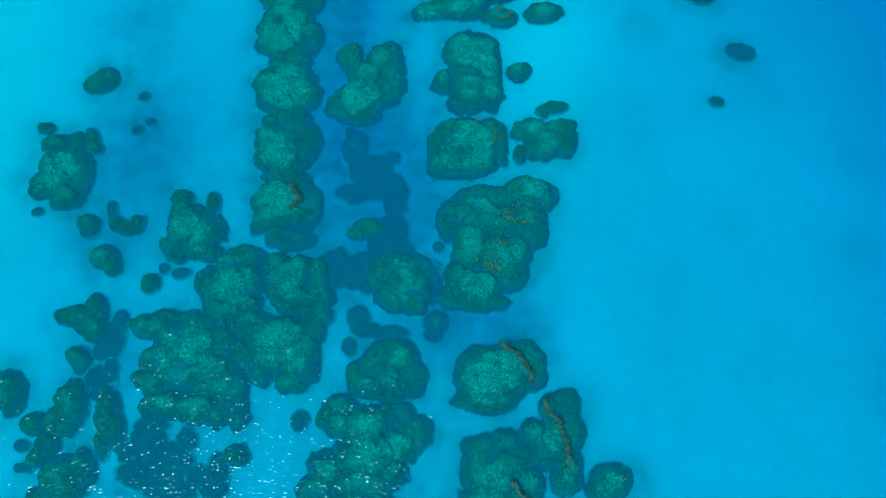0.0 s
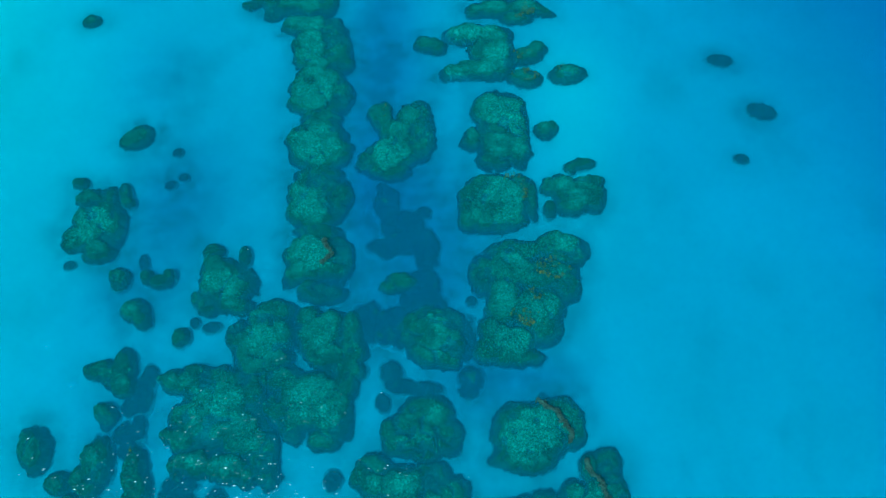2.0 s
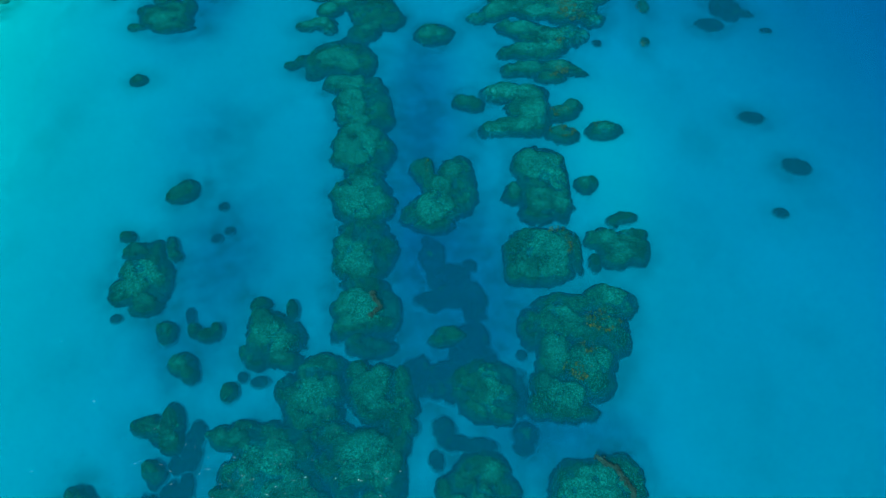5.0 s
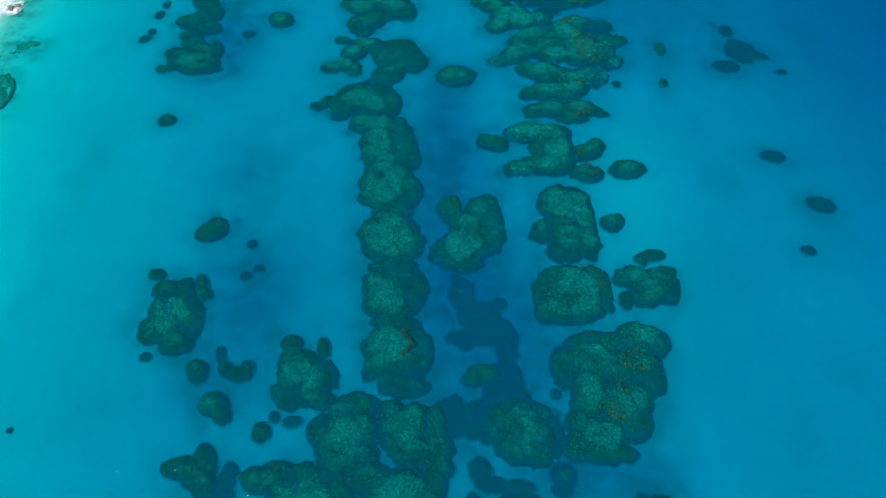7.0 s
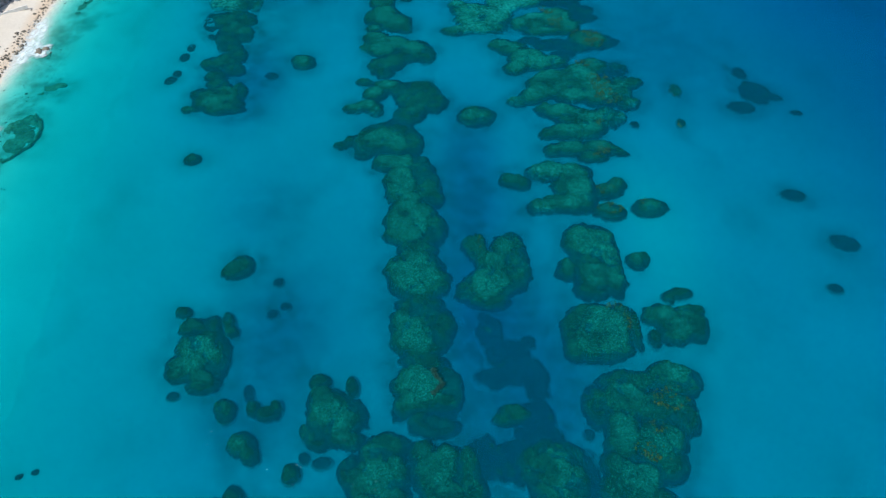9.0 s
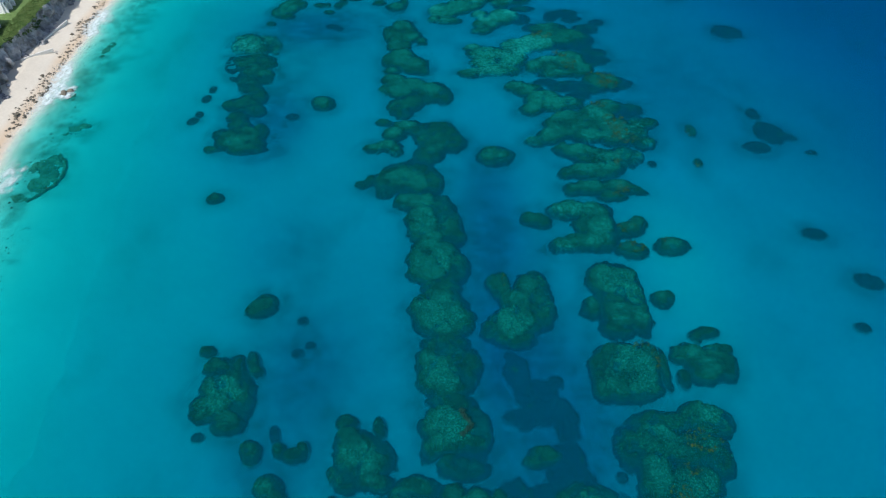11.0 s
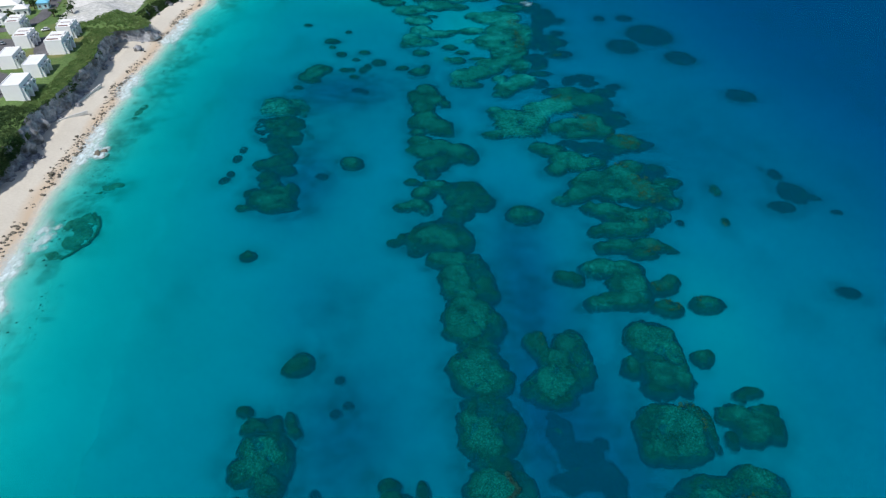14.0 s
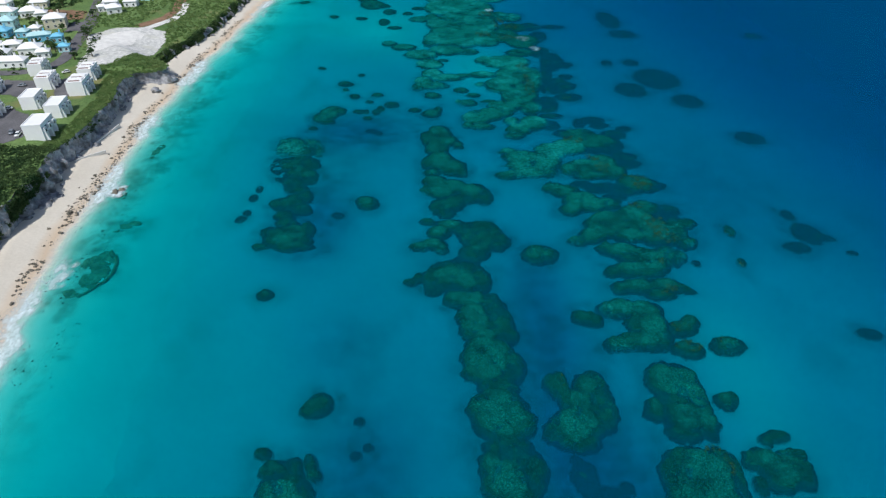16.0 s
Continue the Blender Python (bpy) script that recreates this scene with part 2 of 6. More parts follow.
def foam_material(name, colour):
    m, nt, b = material(name)
    out = nt.nodes["Material Output"]
    b.inputs["Base Color"].default_value = (*colour, 1)
    b.inputs["Roughness"].default_value = 0.8
    at = nt.nodes.new("ShaderNodeAttribute")
    at.attribute_name = "thick"
    n1 = noise_fac(nt, 0.5, 6, 0.7, (1.0, 0.55, 1))
    lace = calc(nt, "MULTIPLY", ramp(nt, n1, [(0.35, (0, 0, 0)), (0.62, (1, 1, 1))]), 1.0)
    fac = calc(nt, "MULTIPLY", calc(nt, "ADD", calc(nt, "MULTIPLY", lace, 0.8), 0.2), at.outputs["Fac"])
    clear = nt.nodes.new("ShaderNodeBsdfTransparent")
    ms = nt.nodes.new("ShaderNodeMixShader")
    nt.links.new(fac, ms.inputs[0])
    nt.links.new(clear.outputs[0], ms.inputs[1])
    nt.links.new(b.outputs[0], ms.inputs[2])
    nt.links.new(ms.outputs[0], out.inputs["Surface"])
    return m


SAND = sand_material()
CORAL = reef_material()
KNOB = two_scale("pale_coral_knobs", (0.05, 0.09, 0.045), (0.14, 0.22, 0.12), 0.35, 2.5, bump_m=0.1)
GOLD = two_scale("golden_algae_crust", (0.008, 0.05, 0.022), (0.022, 0.12, 0.04), 0.8, 3.0, bump_m=0.1, third=((0.055, 0.10, 0.03), 0.5))
RUST = two_scale("rust_brown_crest", (0.002, 0.045, 0.04), (0.008, 0.095, 0.08), 0.7, 3.0, bump_m=0.12)
ROCK = two_scale("grey_limestone", (0.15, 0.16, 0.19), (0.66, 0.66, 0.68), 0.3, 1.1, bump_m=0.5, third=((0.12, 0.12, 0.11), 0.25))
SHORE_ROCK = two_scale("wet_shore_rock", (0.11, 0.105, 0.085), (0.30, 0.27, 0.21), 0.3, 1.5, bump_m=0.3)
LEDGE = two_scale("algae_stained_rock_ledge", (0.16, 0.14, 0.08), (0.40, 0.33, 0.21), 0.25, 1.2, bump_m=0.2)
GRASS = two_scale("coastal_grass", (0.11, 0.20, 0.06), (0.20, 0.31, 0.10), 0.06, 0.9, bump_m=0.2, third=((0.20, 0.20, 0.08), 0.05))
LEAF = two_scale("dark_green_leaves", (0.045, 0.11, 0.04), (0.14, 0.22, 0.08), 0.12, 1.6, bump_m=0.1, thin=0.4)
HEDGE = two_scale("sunlit_shrub_leaves", (0.16, 0.30, 0.09), (0.34, 0.46, 0.17), 0.3, 1.6, bump_m=0.1, thin=0.4)
BARK = two_scale("brown_bark", (0.07, 0.05, 0.035), (0.16, 0.12, 0.08), 1.0, 6.0)
ASPHALT = two_scale("worn_asphalt", (0.14, 0.137, 0.145), (0.22, 0.215, 0.225), 0.15, 2.0, bump_m=0.02)
CHALK = paint("bare_limestone_ground", (0.85, 0.83, 0.78), 0.95, 0.22)
EARTH = two_scale("bare_brown_earth", (0.26, 0.15, 0.09), (0.40, 0.25, 0.16), 0.1, 1.0, bump_m=0.05)
WHITE = paint("white_limewash", (0.90, 0.90, 0.89), 0.7, 0.05)
QUARRY = two_scale("bare_quarry_ground", (0.62, 0.63, 0.58), (0.90, 0.88, 0.84), 0.07, 0.6, bump_m=0.1, third=((0.58, 0.57, 0.50), 0.09))
CREAM = paint("cream_wall_paint", (0.72, 0.66, 0.50))
TEAL = paint("teal_wall_paint", (0.50, 0.77, 0.79))
SKYBLUE = paint("bright_blue_paint", (0.20, 0.58, 0.80))
PINK = paint("red_brown_roof_trim", (0.22, 0.12, 0.10))
FOAM = foam_material("surf_foam", (0.68, 0.80, 0.82))
SPRAY = foam_material("aerated_sea_water", (0.36, 0.72, 0.82))
gm, gnt, gb = material("dark_window_glass")
gb.inputs["Base Color"].default_value = (0.04, 0.06, 0.07, 1)
gb.inputs["Roughness"].default_value = 0.08
GLASS = gm

# ---------------------------------------------------------------- the coast's plan
SHORE_Y = [-1500, -300, 0, 60, 117, 136, 164, 189, 214, 255, 302, 335, 380, 428, 475, 800, 2500]
SHORE_X = [-40, -105, -128, -137, -145, -148, -153, -155, -156, -162, -163.5, -163.5, -161, -160, -158, -146, -86]
FOOT_Y = [-1500, -300, 0, 100, 160, 184, 199, 217, 232, 257, 291, 302, 306, 310, 315, 321, 331, 355, 370, 405, 445, 800, 2500]
FOOT_X = [-65, -130, -153, -163, -171, -170, -171, -176, -174, -175, -182, -184, -174, -168, -167, -173, -181, -179, -174, -171, -171, -161, -101]
LAND_Z = 11.3
# soft hollows in the seabed: x, y, half widths, extra depth
HOLLOWS = [(3, 92, 6, 28, 1.6),
           (7, 123, 10, 14, 1.0),
           (4, 145, 9, 21, 1.4),
           (13, 67, 6, 13, 0.9),
           (-42, 78, 12, 16, 0.75),
           (-46, 59, 9, 8, 0.7),
           (8, 52, 7, 8, 0.8),
           (30, 41, 14, 5, 0.9),
           (45, 37, 7, 6, 0.6),
           (-68, 257, 21, 15, 1.6),
           (-71, 183, 12, 22, 1.5),
           (-53, 122, 15, 19, 0.55),
           (-8, 106, 4, 23, 1.2), (36.2, 37.7, 7.0, 6.0, 0.70), (20.4, 58.3, 9.0, 6.0, 0.60), (11.9, 31.7, 4.0, 7.0, 0.50), (2.2, 85.1, 3.0, 14.0, 0.50), (-40.9, 31.6, 10.0, 10.0, 0.50), (25.7, 36.5, 6.0, 6.0, 0.50),
           (54, 112, 15, 36, -1.0), (-62, 420, 45, 90, -1.3), (-2, 335, 24, 42, -1.5), (78, 212, 26, 40, 0.9), (24, 72, 8, 18, 1.0), (14, 74, 9, 20, 0.7), (-4, 62, 8, 8, 0.6),
           (-44, 84, 11, 17, 0.6), (10, 88, 8, 14, 1.3)]
# drifts of weed on the sand: x, y, half widths, cover
DRIFTS = [(-74, 205, 9, 24, 0.55), (-68, 228, 11, 20, 0.55), (-58, 256, 18, 18, 0.5), (-40, 270, 16, 16, 0.45), (-67, 174, 9, 14, 0.3), (-44, 78, 12, 20, 0.35),
          (-48, 120, 8, 16, 0.25), (-118, 246, 16, 40, 0.16), (-20, 100, 5, 20, 0.2)]


def shore(y):
    return np.interp(y, SHORE_Y, SHORE_X) + 1.2 * vnoise(y / 13, y * 0, 3) + 0.6 * vnoise(y / 5, y * 0, 4)


def foot(y):
    return np.interp(y, FOOT_Y, FOOT_X)


def hollow(x, y):
    h = 0.0
    for cx, cy, rx, ry, d in HOLLOWS:
        h = h + d * np.exp(-((x - cx) / rx) ** 2 - ((y - cy) / ry) ** 2)
    return h


def sea_depth(x, y):
    """Metres of water over the seabed, kept shallow to fit the camera's view."""
    u = x - shore(y)
    near = 4.6 * (1 - np.exp(-np.maximum(u, 0) / 40))
    return near + 1.6 * smooth(u, 230, 520) + 0.2 * hollow(x, y)


def view_relief(x, y):
    """How much of its depth the seabed keeps: flattened with distance to fit the camera's view."""
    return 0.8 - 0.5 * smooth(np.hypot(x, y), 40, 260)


def sea_bed(x, y):
    return -sea_depth(x, y) + 0.12 * fbm(x / 9, y / 9, 3, 40) * smooth(x - shore(y), 2, 30)


def ground_z(x, y):
    u = x - shore(y)
    sea = sea_bed(x, y) * view_relief(x, y)
    beach = np.minimum(-u * 0.2, 2.6) + 0.15 * fbm(x / 6, y / 6, 3, 41) * smooth(-u, 1, 6)
    return np.where(u > 0, sea, beach)


def clear_depth(x, y):
    """The water's thickness as light travels it: the shelf falls away quickly past the reef."""
    u = x - shore(y)
    return (sea_depth(x, y) * 1.33 + 11.0 * smooth(u, 220, 430) + 3.0 * smooth(y, 150, 480) * smooth(u, 120, 240)
            + 1.1 * hollow(x, y) + 0.5 * fbm(x / 60, y / 60, 3, 50) * smooth(u, 10, 60))


def spaced(stops):
    out = []
    for (a, b, step) in stops:
        out.append(np.arange(a, b, step))
    return np.concatenate(out + [[stops[-1][1]]])


# ---------------------------------------------------------------- ground and water
ys = spaced([(-1500, -200, 60), (-200, -10, 10), (-10, 480, 1.0), (480, 620, 5), (620, 2500, 90)])
us = spaced([(-40, -24, 2), (-24, 12, 0.6), (12, 60, 1.5), (60, 330, 1.2), (330, 420, 3), (420, 900, 30), (900, 2600, 170)])
U, Y = np.meshgrid(us, ys)
X = shore(Y) + U
ground = new("ground", fast_mesh("ground", np.stack([X, Y, ground_z(X, Y)], -1).reshape(-1, 3), grid_quads(*X.shape)[:, ::-1][:, ::-1], SAND))
tagged(ground, "pale coral sand seabed rising to a dry beach", "ground", kind="structure")

GX, GY, GU = X, Y, U

ws = spaced([(-1.5, 60, 1.5), (60, 420, 4), (420, 900, 30), (900, 2600, 170)])
wy = spaced([(-1500, -200, 60), (-200, 40, 12), (40, 480, 3), (480, 620, 10), (620, 2500, 90)])
U, Y = np.meshgrid(ws, wy)
X = shore(Y) + U
depth = np.maximum(clear_depth(X, Y), 0)
LEVELS = [(0.0, 0.0, 2.0), (-1.5, 2.0, 1.9), (-2.95, 3.9, 40.0)]
SHEETS = [water_sheet("sea_surface", (1.1, 0.13, 0.11), (0.0, 0.32, 0.42), 0.042, True),
          water_sheet("upper_water", (1.0, 0.09, 0.042), (0.0, 0.25, 0.42), 0.045),
          water_sheet("deep_water", (0.8, 0.118, 0.036), (0.0, 0.11, 0.36), 0.038)]
verts, quads, attr, slot = [], [], [], []
for k, (z, d0, span) in enumerate(LEVELS):
    d = np.clip(depth - d0, 0, span)
    base = sum(len(v) for v in verts)
    q = grid_quads(*X.shape)
    wet = (d.reshape(-1)[q].max(1) > 0.0) | (k == 0)
    verts.append(np.stack([X, Y, z * view_relief(X, Y)], -1).reshape(-1, 3))
    quads.append(q[wet] + base)
    attr.append(d.reshape(-1))
    slot.append(np.full(int(wet.sum()), k))
water_mesh = fast_mesh("water", np.concatenate(verts), np.concatenate(quads), SHEETS[0])
for s in SHEETS[1:]:
    water_mesh.materials.append(s)
water_mesh.polygons.foreach_set("material_index", np.concatenate(slot).astype(np.int32))
water_mesh.attributes.new("depth", "FLOAT", "POINT").data.foreach_set("value", np.concatenate(attr).astype(np.float32))
water = tagged(new("water", water_mesh), "clear turquoise to deep blue sea with small ripples", "sea", kind="structure")


# ---------------------------------------------------------------- coral reefs
reef_count = 0
LOBES = []
SKIRT = 0.4


def ridge(points, width, mat, rng, sunk=0.0):
    """A rugged crest of knobbly rock along a bent line."""
    pts = np.array(points, float)
    seg = np.r_[0, np.cumsum(np.hypot(*np.diff(pts, axis=0).T))]
    n = int(seg[-1] * 42)
    s = rng.uniform(0, seg[-1], n)
    off = rng.normal(0, 0.30, n) * width + 0.5 * vnoise(s / 2.2, s * 0, 7)
    cx, cy = np.interp(s, seg, pts[:, 0]), np.interp(s, seg, pts[:, 1])
    ax, ay = np.interp(s + 0.3, seg, pts[:, 0]) - np.interp(s - 0.3, seg, pts[:, 0]), np.interp(s + 0.3, seg, pts[:, 1]) - np.interp(s - 0.3, seg, pts[:, 1])
    m = np.hypot(ax, ay) + 1e-6
    pos = np.stack([cx - ay / m * off, cy + ax / m * off, rng.uniform(-0.05, 0.3, n) - 0.12 * np.abs(off) - sunk], -1)
    return lumps("crest", pos, rng.uniform(0.07, 0.26, n), mat, flat=0.6, rough=0.4, rng=rng)


def main_piece(keep):
    """The largest joined patch of cells."""
    lab = np.where(keep, np.arange(1, keep.size + 1).reshape(keep.shape), 0)
    while True:
        p = np.pad(lab, 1)
        up = np.maximum.reduce([p[1:-1, 1:-1], p[:-2, 1:-1], p[2:, 1:-1], p[1:-1, :-2], p[1:-1, 2:]])
        up = np.where(keep, up, 0)
        up = np.where(keep, up.reshape(-1)[np.maximum(up - 1, 0)], 0)
        if (up == lab).all():
            break
        lab = up
    ids, n = np.unique(lab[lab > 0], return_counts=True)
    return lab == ids[n.argmax()]


def lobe_depth(x, y, lobe):
    """How far a place lies inside a lobe's outline, in metres; negative outside."""
    cx, cy, rx, ry = lobe[:4]
    turn = radians(lobe[5]) if len(lobe) > 5 else 0.0
    c, s = math.cos(turn), math.sin(turn)
    dx, dy = x - cx, y - cy
    return (1 - np.sqrt(((dx * c + dy * s) / rx) ** 2 + ((dy * c - dx * s) / ry) ** 2)) * min(rx, ry) + 0.25


def reef(label, lobes, crest=None, gold=(), rock=CORAL, pale=False, crest_rock=None):
    """A coral reef head: a low apron, steep ragged flanks, an uneven flat crown, furrows where lobes meet."""
    global reef_count
    reef_count += 1
    seed = 100 + reef_count * 7
    rng = np.random.default_rng(seed)
    L = np.array([l[:5] for l in lobes])
    LOBES.extend(lobes)
    far = L[:, 1].mean()
    res = 0.3 if far < 130 else 0.4 if far < 220 else 0.55
    big = np.maximum(L[:, 2], L[:, 3])
    if big.max() < 2.5:
        res *= 0.6
    x0, x1 = (L[:, 0] - big).min() - 2.5, (L[:, 0] + big).max() + 2.5
    y0, y1 = (L[:, 1] - big).min() - 2.5, (L[:, 1] + big).max() + 2.5
    gx, gy = np.meshgrid(np.arange(x0, x1, res), np.arange(y0, y1, res))
    size = np.sqrt((L[:, 2] * L[:, 3]).max())
    amp = min(1.0, 0.15 * size)
    wx = gx + amp * fbm(gx / (2.2 * amp + 0.8), gy / (2.2 * amp + 0.8), 4, seed) * 1.3
    wy_ = gy + amp * fbm(gx / (2.2 * amp + 0.8), gy / (2.2 * amp + 0.8), 4, seed + 50) * 1.3
    wx = wx + 0.35 * amp * fbm(gx / 1.1, gy / 1.1, 2, seed + 70)
    wy_ = wy_ + 0.35 * amp * fbm(gx / 1.1, gy / 1.1, 2, seed + 90)
    ragged = 0.9 * fbm(gx / 2.6, gy / 2.6, 4, seed + 60)
    bed = np.minimum(sea_bed(gx, gy), -0.5)
    best = np.full(gx.shape, -9.0)
    e_first = np.full(gx.shape, -9.0)
    soft = np.full(gx.shape, 0.6)
    e_next = np.full(gx.shape, -9.0)
    edge_soft = 0.45 if far < 200 else 0.9
    for lobe in lobes:
        top, r = lobe[4], min(lobe[2], lobe[3])
        e = lobe_depth(wx, wy_, lobe)
        # the crown stands back from the apron, most towards +x and +y
        k = min(1.0, r / 4.5)
        inner = lobe_depth(wx + 0.5 * k, wy_ + 0.35 * k, lobe) - 0.6 * k + 0.8 * ragged * k
        low = min(top, -2.5)
        h = bed - 0.3 + (low - bed + 0.3) * np.clip((e + SKIRT) / min(1.5, 0.5 * r), 0, 1) ** 0.8
        h = h + (top - low) * smooth(inner, -0.15, min(1.3, 0.35 * r)) + 0.08 * np.clip(e / r, 0, 1)
        h = np.where(e > -SKIRT, h, -9.0)
        soft = np.where(e > e_first, min(max(1.5, 0.35 * r), 0.6 * r) if top < -2.8 else max(0.8, edge_soft) if top < -1.8 else edge_soft, soft)
        best = np.maximum(best, h)
        e_next = np.maximum(e_next, np.minimum(e, e_first))
        e_first = np.maximum(e_first, e)
    inside = np.clip(e_first / 1.5, 0, 1)
    gap = np.exp(-((e_first - e_next) / 0.35) ** 2) * smooth(fbm(gx / 5, gy / 5, 2, seed + 3), -0.3, 0.2)
    z = best - 0.3 * gap * inside * (size > 3)
    z = z + inside * (0.55 * fbm(gx / 3.0, gy / 3.0, 4, seed + 9) + 0.22 * np.abs(vnoise(gx / 0.7, gy / 0.7, seed + 8)))
    crack = np.exp(-(fbm(gx / 6.5, gy / 6.5, 3, seed + 40) / 0.035) ** 2) * smooth(vnoise(gx / 9, gy / 9, seed + 41), -0.35, 0.1)
    z = z - 0.9 * crack * np.clip(e_first / 0.8, 0, 1) * (size > 3.5)
    pits = smooth(vnoise(gx / 2.2, gy / 2.2, seed + 12), 0.45, 0.8)
    z = np.minimum(z - 0.7 * pits * inside, -0.18)
    alive = best > -8
    high = z
    z = z * view_relief(gx, gy)
    keep = alive[:-1, :-1] & alive[1:, :-1] & alive[:-1, 1:] & alive[1:, 1:]
    # edges fade to sand colour, painting the softness that murky water gives
    sand_haze = 1 - smooth((e_first + SKIRT) / (soft + SKIRT), 0.0, 1.0)
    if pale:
        # sand patches on pale reefs; far ones get extra as painted haze
        sand_haze = np.maximum(sand_haze, (0.27 if far < 230 else 0.46) + 0.45 * fbm(gx / 8, gy / 8, 4, seed + 33))
    px = gx + 0.12 * res * vnoise(gx * 7, gy * 7, seed + 5)
    py = gy + 0.12 * res * vnoise(gx * 7, gy * 7, seed + 6)
    keep = main_piece(keep)
    # where the light on the reef tops is put into the colour
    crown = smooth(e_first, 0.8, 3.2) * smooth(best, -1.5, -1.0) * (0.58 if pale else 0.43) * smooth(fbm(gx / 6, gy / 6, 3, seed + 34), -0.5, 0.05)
    v, q = compact(np.stack([px, py, z, sand_haze, crown], -1).reshape(-1, 5), grid_quads(*gx.shape, keep=keep))
    v, sand_haze, crown = v[:, :3], v[:, 3], v[:, 4]
    ob = tagged(new("coral_reef", fast_mesh("coral_reef", v, q, rock)), label, "coral reef", "coral reefs")
    ob.data.attributes.new("sand_haze", "FLOAT", "POINT").data.foreach_set("value", sand_haze.astype(np.float32))
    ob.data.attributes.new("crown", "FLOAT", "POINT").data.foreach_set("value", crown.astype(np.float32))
    # coral knobs on the upper surface
    tops = np.argwhere((inside > 0.5) & alive & (high > -1.9))
    area = len(tops) * res * res
    n = int(area * (2.0 if far < 140 else 0.7))
    if n > 6:
        pick = tops[rng.choice(len(tops), min(n, len(tops)), replace=False)]
        pos = np.stack([px[pick[:, 0], pick[:, 1]], py[pick[:, 0], pick[:, 1]], z[pick[:, 0], pick[:, 1]]], -1)
        clump = vnoise(pos[:, 0] / 2.5, pos[:, 1] / 2.5, seed + 20) > -0.1
        pos = pos[clump]
        if len(pos) > 3:
            size_k = 0.05 + 0.17 * rng.uniform(0, 1, len(pos)) ** 2 * (1.0 if far < 140 else 1.5)
            part("coral_knobs", lumps("coral_knobs", pos, size_k, KNOB, flat=0.7, rng=rng), ob, "pale green rounded coral knobs", "stuff")
    if crest:
        part("crest", ridge(crest, 0.8, crest_rock or RUST, rng, 0.42 if crest_rock else 0.0), ob, "brown rim just under the surface" if crest_rock else "rust-brown crest breaking the surface", "stuff")
    if gold:
        spots = []
        for cx, cy, rx, ry in gold:
            k = int(max(6, 5.0 * rx * ry * 3.14))
            a, r = rng.uniform(0, 6.283, k), np.sqrt(rng.uniform(0.0, 1, k))
            x, y = cx + rx * r * np.cos(a), cy + ry * r * np.sin(a)
            ok = vnoise(x / 1.3, y / 1.3, seed + 30) > -0.05
            spots.append(np.stack([x, y, rng.uniform(-0.04, 0.16, k)], -1)[ok])
        spots = np.concatenate(spots)
        if len(spots) > 2:
            part("golden_crust", lumps("golden_crust", spots, rng.uniform(0.06, 0.22, len(spots)), GOLD, flat=0.5, rough=0.35, rng=rng), ob,
                 "golden-brown crust near the surface", "stuff")
    return ob


reef("round green coral head with a rust-red crest", [(-7.6, 67.8, 6.1, 5.5, -0.9, -41), (-9.7, 64.7, 4.1, 3.6, -0.9, -55), (-11.2, 68.5, 4.4, 2.7, -0.9, -79), (-6.7, 67.4, 7.9, 6.8, -1.46, -17), (-2.2, 68.1, 6.1, 3, -1.46, -83), (-11.9, 63.1, 2.6, 1.8, -1.46, -75), (-7.5, 74.2, 5.7, 2.7, -1.46, -2)], crest=[(-5.6, 71.0), (-4.3, 69.2), (-3.7, 67.4), (-4.5, 65.9), (-5.8, 64.8)])
reef("green coral head with a speckled pale crown", [(-9.2, 81.5, 6.6, 5.4, -0.9, -71), (-11.9, 83.6, 5.7, 3.4, -0.9, -80), (-8.6, 76.8, 3.6, 2.4, -1.2, -5), (-8.4, 82.8, 8.3, 7.5, -1.46, -41), (-3.2, 83.9, 5.1, 2.9, -1.46, -82), (-12.6, 79.8, 4.4, 3.1, -1.2, -76), (-9.2, 90.3, 5.7, 2.9, -1.46, -2)])
reef("dark green coral head joined into a reef line", [(-12.3, 98.8, 6.6, 5.1, -0.9, -73), (-15.4, 100.7, 4.2, 3, -1.2, -76), (-9.5, 94.4, 3.5, 3.1, -0.9, -50), (-10.6, 104.3, 3.7, 3.1, -0.9, -17), (-9.9, 99.1, 8.8, 7.8, -1.46, -60), (-6.8, 101, 7.3, 3.9, -1.2, -82), (-4.1, 97.7, 4.8, 2.2, -1.46, -83), (-10.1, 108.2, 5.7, 3.6, -1.46, -4)])
reef("broad green coral head with a cracked flat top", [(-13.2, 116.4, 8.2, 6.5, -0.9, -75), (-16.7, 112.8, 3.5, 3.1, -0.9, -52), (-13.3, 123, 5.5, 4.2, -0.9, -7), (-10.3, 116.8, 10.2, 6.8, -1.46, -81), (-5.7, 115.8, 6.1, 3, -1.46, -84), (-8.2, 121.8, 3.8, 3.3, -1.2, -71)])
reef("long green coral reef ridge with a dark flank", [(-17.3, 142.3, 7, 5, -0.9, -4), (-20.9, 142.5, 4.1, 3.7, -0.9, -27), (-15, 133.3, 9.1, 5.5, -0.9, -84), (-13, 126.8, 4.8, 4.1, -0.9, -9), (-8, 131.8, 9.4, 3.9, -1.46, -87), (-10.2, 140.4, 5.5, 3.3, -1.46, -86), (-6.2, 127.9, 4.1, 2.9, -1.46, -86), (-16.6, 128.8, 4.6, 2.9, -1.2, -83)])
